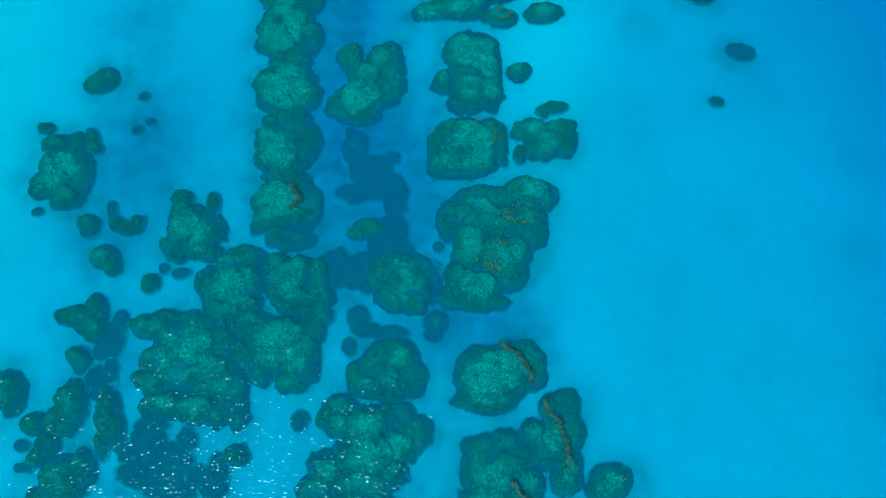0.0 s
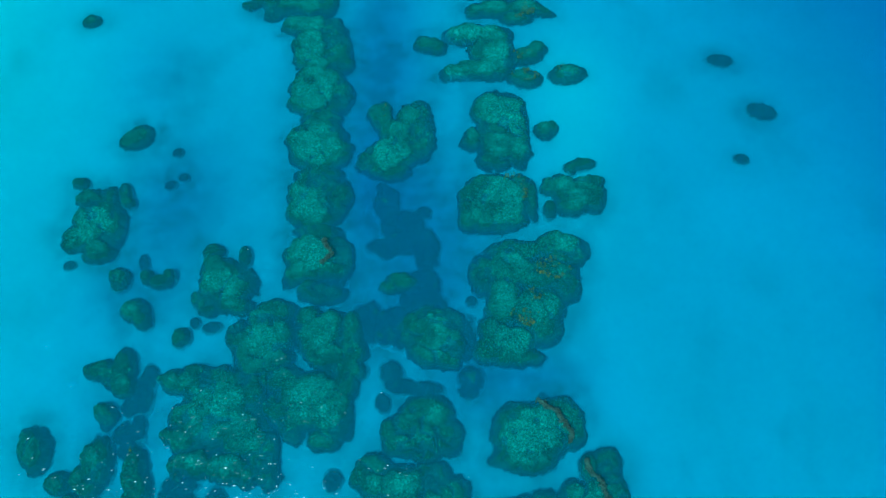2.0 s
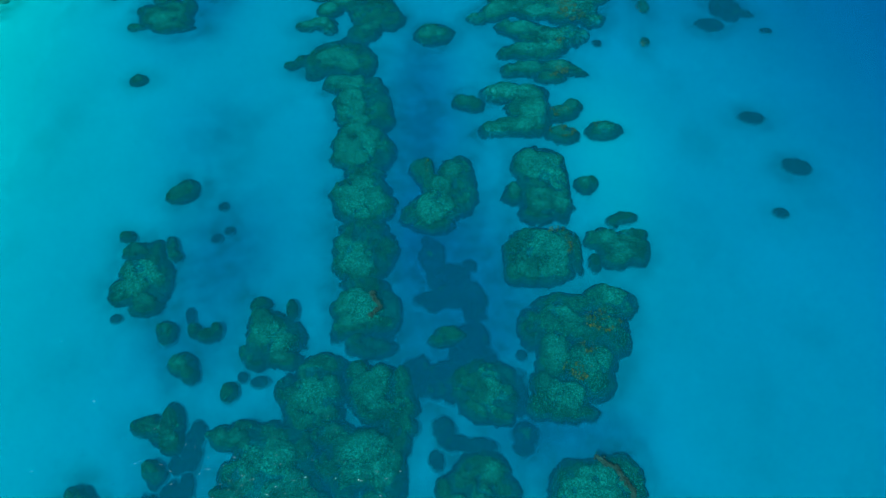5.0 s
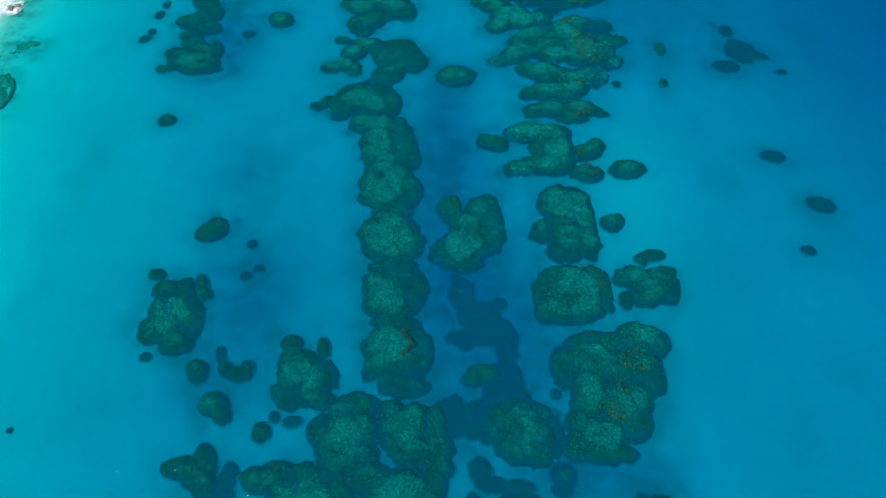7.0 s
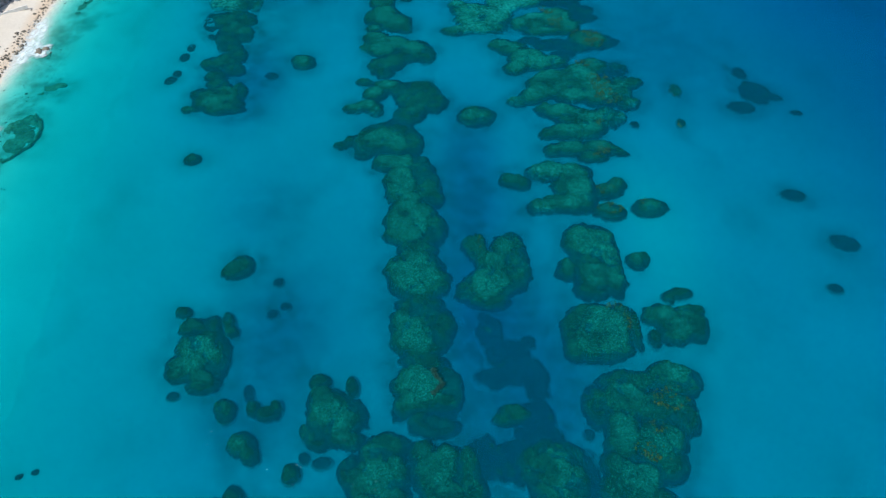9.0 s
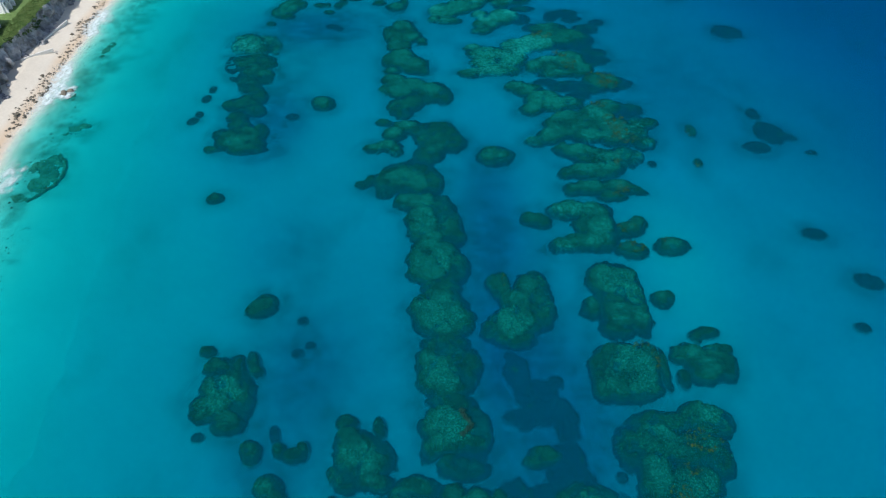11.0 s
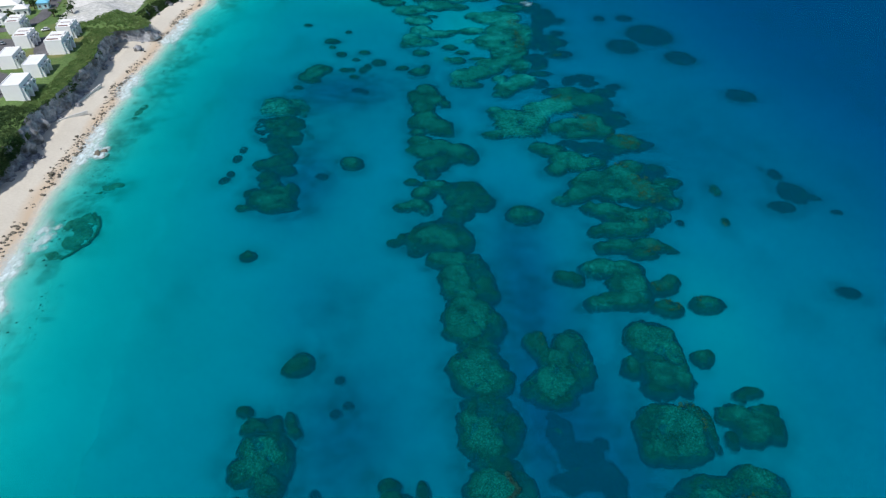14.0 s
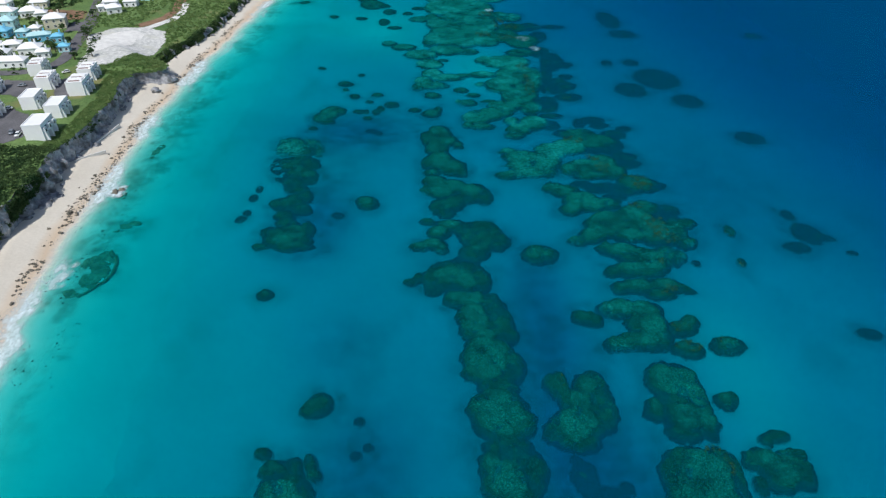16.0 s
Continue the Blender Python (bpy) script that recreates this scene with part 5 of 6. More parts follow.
# weed and rubble darken the sand in the hollows and off the beach, painted shade round the reefs
weed = 0.5 * hollow(GX, GY)
for dx, dy, rx, ry, cover in DRIFTS:
    weed = weed + cover * np.exp(-((GX - dx) / rx) ** 2 - ((GY - dy) / ry) ** 2) * (1 + 0.8 * fbm(GX / 12, GY / 12, 4, 48))
weed = weed + 0.62 * smooth(GU, 3, 8) * (1 - smooth(GU, 16, 34)) * smooth(fbm(GX / 8, GY / 13, 4, 45) + 0.5 * fbm(GX / 2.4, GY / 3, 3, 46), 0.0, 0.3) * smooth(GY, 60, 130)
# soft shade at the reef bases, put into the sand's colour
shade_halo = np.zeros_like(GX)
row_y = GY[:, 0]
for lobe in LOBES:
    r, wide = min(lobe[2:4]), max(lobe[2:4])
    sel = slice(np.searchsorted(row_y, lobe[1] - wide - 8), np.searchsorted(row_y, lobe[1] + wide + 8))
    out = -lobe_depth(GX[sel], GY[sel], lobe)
    shade_halo[sel] = np.maximum(shade_halo[sel], min(1.0, r / 3.0) * np.exp(-(np.maximum(out - 0.3, 0) / 2.8) ** 2))
weed = weed + 0.85 * shade_halo * (0.75 + 0.6 * fbm(GX / 4, GY / 4, 3, 47))
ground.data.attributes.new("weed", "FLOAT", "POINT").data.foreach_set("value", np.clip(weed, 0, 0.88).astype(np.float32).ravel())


# ---------------------------------------------------------------- cliff and land
def plan(x, y):
    """Inland places, scaled out from the camera's last position to fit its view of the plateau."""
    return -23.0 + (np.asarray(x, float) + 23.0) * 1.025, np.asarray(y, float) * 1.025


def edge_run(y):
    return np.interp(y, [-1500, 296, 304, 314, 324, 332, 2500], [1, 1, 3, 6, 5, 2, 2])


def edge_x(y):
    return foot(y) - edge_run(y) + 1.2 * vnoise(y / 7, y * 0, 61)


def edge_z(y):
    return LAND_Z - 1.0 + np.interp(y, [-1500, 203, 222, 298, 306, 320, 330, 2500], [1.0, 1.0, 0, 0, -2.0, -2.6, -4.0, -4.0]) + 0.8 * vnoise(y / 9, y * 0, 62)


def land_z(x, y):
    s = edge_x(y) - x
    return edge_z(y) + (LAND_Z - edge_z(y)) * smooth(s, 0, np.interp(y, [330, 345], [12, 40])) + 0.25 * fbm(x / 15, y / 15, 3, 63) * smooth(s, 5, 20) + 0.03 * np.maximum(s - 150, 0)


cy_ = spaced([(-1500, 60, 40), (60, 500, 0.8), (500, 2500, 40)])
vs = np.linspace(0, 1, 30)
Yc, V = np.meshgrid(cy_, vs, indexing="ij")
free = np.sin(np.pi * V) ** 0.6
zb = 1.2
Zc = zb + (edge_z(Yc) - zb) * V
Xc = foot(Yc) + 0.8 - (foot(Yc) + 0.8 - edge_x(Yc)) * V ** 1.3
near_ = smooth(Yc, 40, 90) * (1 - smooth(Yc, 500, 540))
Xc = Xc + near_ * free * (3.0 * fbm(Yc / 8, Zc / 9, 4, 70) + 4.0 * (np.abs(vnoise(Yc / 3.4, Zc / 12, 71)) - 0.4) + 1.3 * vnoise(Yc / 1.4, Zc / 2.5, 72))
Zc = Zc + near_ * free * 0.7 * vnoise(Yc / 2, Zc / 2, 73)
cliff = new("cliff", fast_mesh("cliff", np.stack([Xc, Yc, Zc], -1).reshape(-1, 3), grid_quads(*Xc.shape)[:, ::-1], ROCK, shade=False))
tagged(cliff, "weathered grey limestone sea cliff behind the beach", "cliff", kind="structure")

ls = spaced([(0, 12, 1.0), (12, 160, 3.0), (160, 400, 15), (400, 1300, 100)])
ly = spaced([(-1500, 60, 40), (60, 500, 1.6), (500, 2500, 40)])
Sg, Yl = np.meshgrid(ls, ly)
Xl = edge_x(Yl) - Sg
land = new("land", fast_mesh("land", np.stack([Xl, Yl, land_z(Xl, Yl)], -1).reshape(-1, 3), grid_quads(*Xl.shape)[:, ::-1], GRASS))
tagged(land, "green grassy headland above the cliff", "ground", kind="structure")


def flat_patch(name, outline, mat, label, category, lift=0.12, step=2.0):
    """A thin laid surface that follows the land inside a smooth outline of a few corners."""
    pts = np.stack(plan(*np.array(outline, float).T), -1)
    x0, y0 = pts.min(0)
    x1, y1 = pts.max(0)
    gx, gy = np.meshgrid(np.arange(x0, x1 + step, step), np.arange(y0, y1 + step, step))
    wxx, wyy = gx + 1.2 * vnoise(gx / 6, gy / 6, 80), gy + 1.2 * vnoise(gx / 6, gy / 6, 81)
    inside = np.zeros(gx.shape, bool)
    n = len(pts)
    for i in range(n):
        (ax, ay), (bx, by) = pts[i], pts[(i + 1) % n]
        cross = ((ay > wyy) != (by > wyy)) & (wxx < (bx - ax) * (wyy - ay) / (by - ay + 1e-9) + ax)
        inside ^= cross
    keep = inside[:-1, :-1] | inside[1:, 1:]
    v, q = compact(np.stack([gx, gy, land_z(gx, gy) + lift], -1).reshape(-1, 3), grid_quads(*gx.shape, keep=keep))
    return tagged(new(name, fast_mesh(name, v, q, mat)), label, category, kind="structure")


def strip(name, points, width, mat, label, category, lift=0.15):
    pts = np.stack(plan(*np.array(points, float).T), -1)
    seg = np.r_[0, np.cumsum(np.hypot(*np.diff(pts, axis=0).T))]
    s = np.arange(0, seg[-1] + 1, 2.0)
    cx, cy = np.interp(s, seg, pts[:, 0]), np.interp(s, seg, pts[:, 1])
    k = np.ones(7) / 7
    cx = np.convolve(np.pad(cx, 3, "edge"), k, "valid")
    cy = np.convolve(np.pad(cy, 3, "edge"), k, "valid")
    dx, dy = np.gradient(cx), np.gradient(cy)
    m = np.hypot(dx, dy) + 1e-6
    w = np.linspace(-width / 2, width / 2, 4)
    X, Y = cx[:, None] - (dy / m)[:, None] * w, cy[:, None] + (dx / m)[:, None] * w
    v = np.stack([X, Y, land_z(X, Y) + lift], -1).reshape(-1, 3)
    return tagged(new(name, fast_mesh(name, v, grid_quads(*X.shape), mat)), label, category, kind="structure")


flat_patch("quarry_floor", [(-225, 346), (-216, 360), (-200, 364), (-188, 362), (-183, 340), (-184, 320), (-194, 299), (-206, 296), (-211, 318)], QUARRY,
           "bare pale limestone clearing with tyre-smoothed ground", "clearing", step=1.0)
flat_patch("chalk_pad", [(-217, 346), (-204, 357), (-197, 353), (-199, 332), (-209, 320)], CHALK, "smooth pale limestone pad in the clearing", "clearing", lift=0.2, step=1.0)
flat_patch("car_park", [(-232, 278), (-217, 277), (-207, 262), (-205, 255), (-222, 262)], ASPHALT, "dark asphalt yard between white villas", "car park", step=0.8)
flat_patch("car_park", [(-214, 246), (-199, 240), (-192, 226), (-189, 218), (-196, 212), (-206, 226), (-222, 236)], ASPHALT,
           "dark asphalt yard beside white villas", "car park", step=0.8)
flat_patch("car_park", [(-203, 283), (-196, 270), (-192, 256), (-196, 255), (-201, 266), (-206, 276)], ASPHALT,
           "narrow asphalt drive between white villas", "drive", step=0.8)
flat_patch("court", [(-275, 398), (-250, 395), (-244, 377), (-262, 378)], EARTH, "bare red-brown earth field", "field", step=1.5)
flat_patch("yard", [(-246, 372), (-232, 372), (-230, 356), (-240, 352)], ASPHALT, "grey asphalt yard by a cream house", "yard", step=1.2)
strip("road", [(-262, 450), (-252, 418), (-241, 387), (-230, 353), (-223, 326), (-218, 308), (-219, 296), (-228, 288), (-250, 286), (-300, 292)], 7.0,
      ASPHALT, "grey asphalt coast road", "road")
strip("footpath", [(-206, 364), (-197, 381), (-195, 400), (-200, 422), (-204, 450)], 6.0, EARTH, "pale bare earth track", "track")
strip("footpath", [(-200, 362), (-193, 380), (-191, 399), (-196, 422)], 4.0, CHALK, "pale limestone track", "track", 0.2)


# ---------------------------------------------------------------- plants
def leaf_cloud(name, centres, radii, per, leaf, mat, rng, flat=0.8):
    """Clumps of small tilted leaves filling uneven domes."""
    n = len(centres)
    d = rng.normal(0, 1, (n, per, 3))
    d /= np.linalg.norm(d, axis=2, keepdims=True)
    d[:, :, 2] = np.abs(d[:, :, 2]) * flat
    r = radii[:, None, None] * rng.uniform(0.55, 1.08, (n, per, 1))
    c = (np.asarray(centres)[:, None, :] + d * r).reshape(-1, 3)
    a = rng.normal(0, 1, (n * per, 3))
    a /= np.linalg.norm(a, axis=1, keepdims=True)
    b = np.cross(a, rng.normal(0, 1, (n * per, 3)))
    b /= np.linalg.norm(b, axis=1, keepdims=True) + 1e-6
    s = leaf * rng.uniform(0.5, 1.3, (n * per, 1))
    v = np.stack([c - a * s, c + b * s * 0.6, c + a * s, c - b * s * 0.6], 1).reshape(-1, 3)
    return fast_mesh(name, v, np.arange(len(v)).reshape(-1, 4), mat, shade=False)


def scrub(label, mask, box, count, size, mat, seed, per=36, leaf=0.45, low=0.0, planned=False):
    rng = np.random.default_rng(seed)
    x, y = rng.uniform(box[0], box[2], count), rng.uniform(box[1], box[3], count)
    ok = mask(x, y)
    x, y = x[ok], y[ok]
    if planned:
        x, y = plan(x, y)
    r = size * rng.uniform(0.5, 1.25, len(x)) * (1 + 0.5 * fbm(x / 12, y / 12, 2, seed))
    z = land_z(x, y) + low - 0.35 * r
    return tagged(new("shrubs", leaf_cloud("shrubs", np.stack([x, y, z], -1), r, per, leaf, mat, rng)), label, "shrubs", kind="stuff")


def inland(x, y):
    return edge_x(y) - x


scrub("dense dark green coastal scrub on the cliff top", lambda x, y: (inland(x, y) > 0.6) & (y < 217 - 0.10 * (x + 172) * -1 + 3 * vnoise(x / 5, y / 5, 90)),
      (-250, 90, -155, 219), 7500, 1.9, LEAF, 91)
scrub("low olive-green hedge along the cliff edge", lambda x, y: (inland(x, y) > -0.3) & (inland(x, y) < 8.0 + 1.6 * vnoise(y / 6, x * 0, 92)) & (y > 213),
      (-200, 212, -165, 300), 14000, 0.42, HEDGE, 93, per=16, leaf=0.3)
scrub("dense green bushes at the end of the cliff", lambda x, y: (inland(x, y) > -3) & (inland(x, y) < 26 + 4 * vnoise(x / 6, y / 6, 95)) & (y > 292 + 0.2 * inland(x, y)) & (y < 334 - 0.8 * inland(x, y)),
      (-225, 290, -160, 336), 2600, 1.0, HEDGE, 94, per=30, leaf=0.35)
scrub("tall green scrub between clearing and cliff", lambda x, y: (inland(x, y) > -0.5) & (x > -187 - 0.30 * (y - 353)) & (y > 335),
      (-260, 330, -150, 520), 7500, 1.1, HEDGE, 96)
scrub("bright green scrub beside the earth track", lambda x, y: (x < -205 - 0.0 * y) & (x > -236 - 0.33 * (y - 362)) & (y > 362) & (y < 470),
      (-275, 360, -203, 470), 1800, 1.3, HEDGE, 97, planned=True)
scrub("line of dark shrubs beside the clearing", lambda x, y: (np.abs(x - (-208 - 0.30 * (y - 308))) < 2.2) & (y > 303) & (y < 350), (-226, 300, -200, 352), 420, 1.2, LEAF, 98, planned=True)
scrub("green verge shrubs along the road", lambda x, y: (np.abs(x - (-214 - 0.33 * (y - 312))) < 3.2) & (y > 306) & (y < 400), (-250, 300, -205, 400), 520, 1.0, HEDGE, 99, planned=True)
scrub("garden shrubs among the houses", lambda x, y: (x < -226 - 0.33 * (y - 325)) & (vnoise(x / 9, y / 9, 100) > 0.12), (-330, 285, -225, 450), 2300, 1.3, LEAF, 101, planned=True)
scrub("dense green woodland beyond the houses", lambda x, y: (y > 408) & (x < -262), (-420, 400, -255, 560), 2600, 2.6, LEAF, 102, leaf=0.7, planned=True)


def tree(x, y, height, seed):
    rng = np.random.default_rng(seed)
    x, y = (float(v) for v in plan(x, y))
    base = tagged(new("tree"), "broad dark green garden tree with short trunk", "tree", "garden trees")
    base.location = (x, y, float(land_z(x, y)))
    bm = bmesh.new()
    bmesh.ops.create_cone(bm, cap_ends=True, segments=7, radius1=0.28, radius2=0.14, depth=height * 0.6, matrix=Matrix.Translation((0, 0, height * 0.3)))
    for k in range(4):
        a = k * 1.6 + rng.uniform(0, 0.6)
        bmesh.ops.create_cone(bm, cap_ends=True, segments=5, radius1=0.1, radius2=0.04, depth=height * 0.4,
                              matrix=pose(math.cos(a) * height * 0.12, math.sin(a) * height * 0.12, height * 0.62, 35 * math.sin(a), 35 * math.cos(a), 0))
    part("trunk", bm_mesh("trunk", bm, BARK), base, "brown bark trunk with limbs")
    k = 9
    c = np.stack([rng.normal(0, height * 0.2, k), rng.normal(0, height * 0.2, k), rng.uniform(0.5, 0.85, k) * height], -1)
    part("crown", leaf_cloud("crown", c, rng.uniform(0.12, 0.24, k) * height, 70, 0.3, LEAF, rng), base)


# bushes clinging to the lower cliff beyond the spur and here and there on its face
hang = np.random.default_rng(110)
hy = np.concatenate([hang.uniform(330, 480, 2200), hang.uniform(120, 300, 420), hang.uniform(100, 206, 2600)])
hv = hang.uniform(0.15, 1.0, len(hy))
ok = np.where(hy > 320, vnoise(hy / 5, hv * 2, 111) > -0.35, (vnoise(hy / 6, hv * 3, 112) > np.where(hy < 196, -0.55, 0.35)) & (hv > np.where(hy < 196, 0.2 + 0.012 * np.maximum(hy - 160, 0), 0.6)))
hy, hv = hy[ok], hv[ok]
hx = foot(hy) + 0.8 - (foot(hy) + 0.8 - edge_x(hy)) * hv ** 1.3
tagged(new("shrubs", leaf_cloud("shrubs", np.stack([hx, hy, 1.2 + (edge_z(hy) - 1.2) * hv], -1), hang.uniform(0.6, 1.5, len(hy)), 30, 0.35, LEAF, hang)),
       "dark green bushes hanging on the low cliff face", "shrubs", kind="stuff")


# ---------------------------------------------------------------- houses
def box_mesh(name, boxes, mat, bevel=0.04):
    bm = bmesh.new()
    for b in boxes:
        add_box(bm, *b, bevel=bevel)
    return bm_mesh(name, bm, mat)


def window(parent, x, y, z, w, h, face, mesh_cache={}):
    """A dark pane in a white frame; face is the wall's outward side, x or y with its sign."""
    key = (w, h, face)
    if key not in mesh_cache:
        t = 0.09
        if face[0] == "y":
            s = -1 if face[1] == "-" else 1
            frame_ = [(-w / 2 - t, 0, -t, -w / 2, 0.08 * s, h + t), (w / 2, 0, -t, w / 2 + t, 0.08 * s, h + t), (-w / 2, 0, h, w / 2, 0.08 * s, h + t),
                      (-w / 2, 0, -t, w / 2, 0.14 * s, 0), (-0.03, 0, 0, 0.03, 0.06 * s, h)]
            glass = [(-w / 2, 0, 0, w / 2, 0.03 * s, h)]
        else:
            s = -1 if face[1] == "-" else 1
            frame_ = [(0, -w / 2 - t, -t, 0.08 * s, -w / 2, h + t), (0, w / 2, -t, 0.08 * s, w / 2 + t, h + t), (0, -w / 2, h, 0.08 * s, w / 2, h + t),
                      (0, -w / 2, -t, 0.14 * s, w / 2, 0), (0, -0.03, 0, 0.06 * s, 0.03, h)]
            glass = [(0, -w / 2, 0, 0.03 * s, w / 2, h)]
        mesh_cache[key] = (box_mesh("window_frame", frame_, WHITE, 0), box_mesh("pane", glass, GLASS, 0))
    f, g = mesh_cache[key]
    ob = part("window", f, parent)
    ob.location = (x, y, z)
    part("pane", g, ob, "dark glass pane")


def villa(striped):
    """A two-storey flat-roofed villa with stepped bays towards the sea; its front wall stands on y = 0."""
    base = new("villa")
    tagged(base, "white two-storey flat-roofed villa with stepped sea-facing bays" + (" and red-brown roof edging" if striped else ""), "house", "white villas on the cliff")
    part("wall", box_mesh("wall", [(-4.2, 0, -0.6, 4.0, 12.5, 6.6)], WHITE), base)
    part("roof", box_mesh("roof", [(-4.0, 0.2, 6.6, 3.8, 12.3, 6.75)], WHITE, 0), base, "white limewashed flat roof")
    part("side_wing", box_mesh("side_wing", [(-6.0, 3.5, -0.6, -4.2, 11.0, 3.2)], WHITE), base, "low white side wing")
    part("parapet", box_mesh("parapet", [(-4.25, -0.05, 6.6, 4.05, 0.25, 7.05), (-4.25, 12.25, 6.6, 4.05, 12.55, 7.05),
                                        (-4.25, 0.25, 6.6, -3.95, 12.25, 7.05), (3.75, 0.25, 6.6, 4.05, 12.25, 7.05)], WHITE, 0.02), base)
    if striped:
        for yy in (2.2, 7.4):
            part("roof_step", box_mesh("roof_step", [(-3.6, yy, 6.75, 3.4, yy + 3.4, 7.5)], WHITE), base, "raised white roof block")
            part("roof_edging", box_mesh("roof_edging", [(-3.2, yy - 0.28, 6.75, 2.2, yy - 0.02, 7.2)], PINK, 0), base, "red-brown roof edging strip")
    for k, yy in enumerate((0.6, 4.7, 8.8)):
        out = 0.9 + 0.25 * k
        part("bay", box_mesh("bay", [(4.0, yy, -0.6, 4.0 + out, yy + 2.3, 5.2)], WHITE), base, "white projecting bay")
        part("balcony", box_mesh("balcony", [(4.0, yy + 2.3, 2.9, 5.0, yy + 4.0, 3.1), (4.85, yy + 2.3, 3.1, 5.0, yy + 4.0, 3.9)], WHITE, 0.02), base)
        bm = bmesh.new()
        v = [bm.verts.new(p) for p in ((4.0 + out, yy, -0.6), (4.9 + out, yy, -0.6), (4.0 + out, yy, 3.6),
                                       (4.0 + out, yy + 0.35, -0.6), (4.9 + out, yy + 0.35, -0.6), (4.0 + out, yy + 0.35, 3.6))]
        for f in ((0, 1, 2), (5, 4, 3), (0, 3, 4, 1), (1, 4, 5, 2), (2, 5, 3, 0)):
            bm.faces.new([v[i] for i in f])
        part("buttress", bm_mesh("buttress", bm, WHITE), base, "white sloping garden wall")
        window(base, 4.0, yy + 3.15, 0.2, 1.4, 2.2, "x+")
        window(base, 4.0, yy + 3.15, 3.3, 1.4, 2.0, "x+")
        window(base, 4.0 + out, yy + 1.2, 3.2, 1.2, 1.3, "x+")
    window(base, -4.2, 4.5, 4.0, 1.2, 1.2, "x-")
    window(base, -4.2, 8.5, 3.8, 1.2, 1.2, "x-")
    return base


VILLAS = [(-182.5, 215, 8, 0), (-185.5, 235.0, 10, 0), (-188.0, 259.0, 10, 1), (-192.5, 277.0, 10, 1), (-200.5, 243.5, 10, 0), (-206.0, 265.5, 10, 1),
          (-219.0, 283.0, 14, 1), (-227.5, 258.0, 10, 1), (-212.0, 232.0, 10, 0)]
first = {}
for x, y, yaw, striped in VILLAS:
    x, y = (float(v) for v in plan(x, y + 0.8))
    m = pose(x, y, float(land_z(x, y)) + 0.1, 0, 0, yaw) @ Matrix.Diagonal((0.88, 0.92, 0.9, 1))
    if striped in first:
        copy_thing(first[striped], m)
    else:
        first[striped] = villa(striped)
        first[striped].matrix_basis = m


def cottage(w, d, h, wall_mat, roof_mat, label):
    """A house with a hipped stepped roof, eaves and windows all round; centred on its base."""
    base = tagged(new("cottage"), label, "house")
    part("wall", box_mesh("wall", [(-w / 2, -d / 2, -0.8, w / 2, d / 2, h)], wall_mat), base)
    bm = bmesh.new()
    o, ridge_, rise = 0.45, max(w, d) / 2 - min(w, d) / 2, min(w, d) * 0.28
    low = [bm.verts.new(p) for p in ((-w / 2 - o, -d / 2 - o, h), (w / 2 + o, -d / 2 - o, h), (w / 2 + o, d / 2 + o, h), (-w / 2 - o, d / 2 + o, h))]
    mid = [bm.verts.new(v.co + Vector((0, 0, 0.2))) for v in low]
    a, b = ((-ridge_, 0), (ridge_, 0)) if w >= d else ((0, -ridge_), (0, ridge_))
    ra, rb = bm.verts.new((*a, h + 0.2 + rise)), bm.verts.new((*b, h + 0.2 + rise + 0.001))
    bm.faces.new(low[::-1])
    for i in range(4):
        bm.faces.new((low[i], low[(i + 1) % 4], mid[(i + 1) % 4], mid[i]))
    if w >= d:
        fs = ((mid[0], mid[1], rb, ra), (mid[1], mid[2], rb), (mid[2], mid[3], ra, rb), (mid[3], mid[0], ra))
    else:
        fs = ((mid[0], mid[1], ra), (mid[1], mid[2], rb, ra), (mid[2], mid[3], rb), (mid[3], mid[0], ra, rb))
    for f in fs:
        bm.faces.new(f)
    part("roof", bm_mesh("roof", bm, roof_mat), base, "hipped limewashed roof")
    part("chimney", box_mesh("chimney", [(w * 0.2, d * 0.1, h, w * 0.2 + 0.8, d * 0.1 + 0.8, h + rise + 1.2)], wall_mat), base)
    n = max(2, int(w / 3.2))
    for i in range(n):
        x = -w / 2 + (i + 0.5) * w / n
        for z in ([0.8] if h < 4 else [0.8, 3.6]):
            window(base, x, -d / 2, z, 1.1, 1.3, "y-")
    n = max(2, int(d / 3.5))
    for i in range(n):
        y = -d / 2 + (i + 0.5) * d / n
        for z in ([0.8] if h < 4 else [0.8, 3.6]):
            window(base, w / 2, y, z, 1.1, 1.3, "x+")
    return base


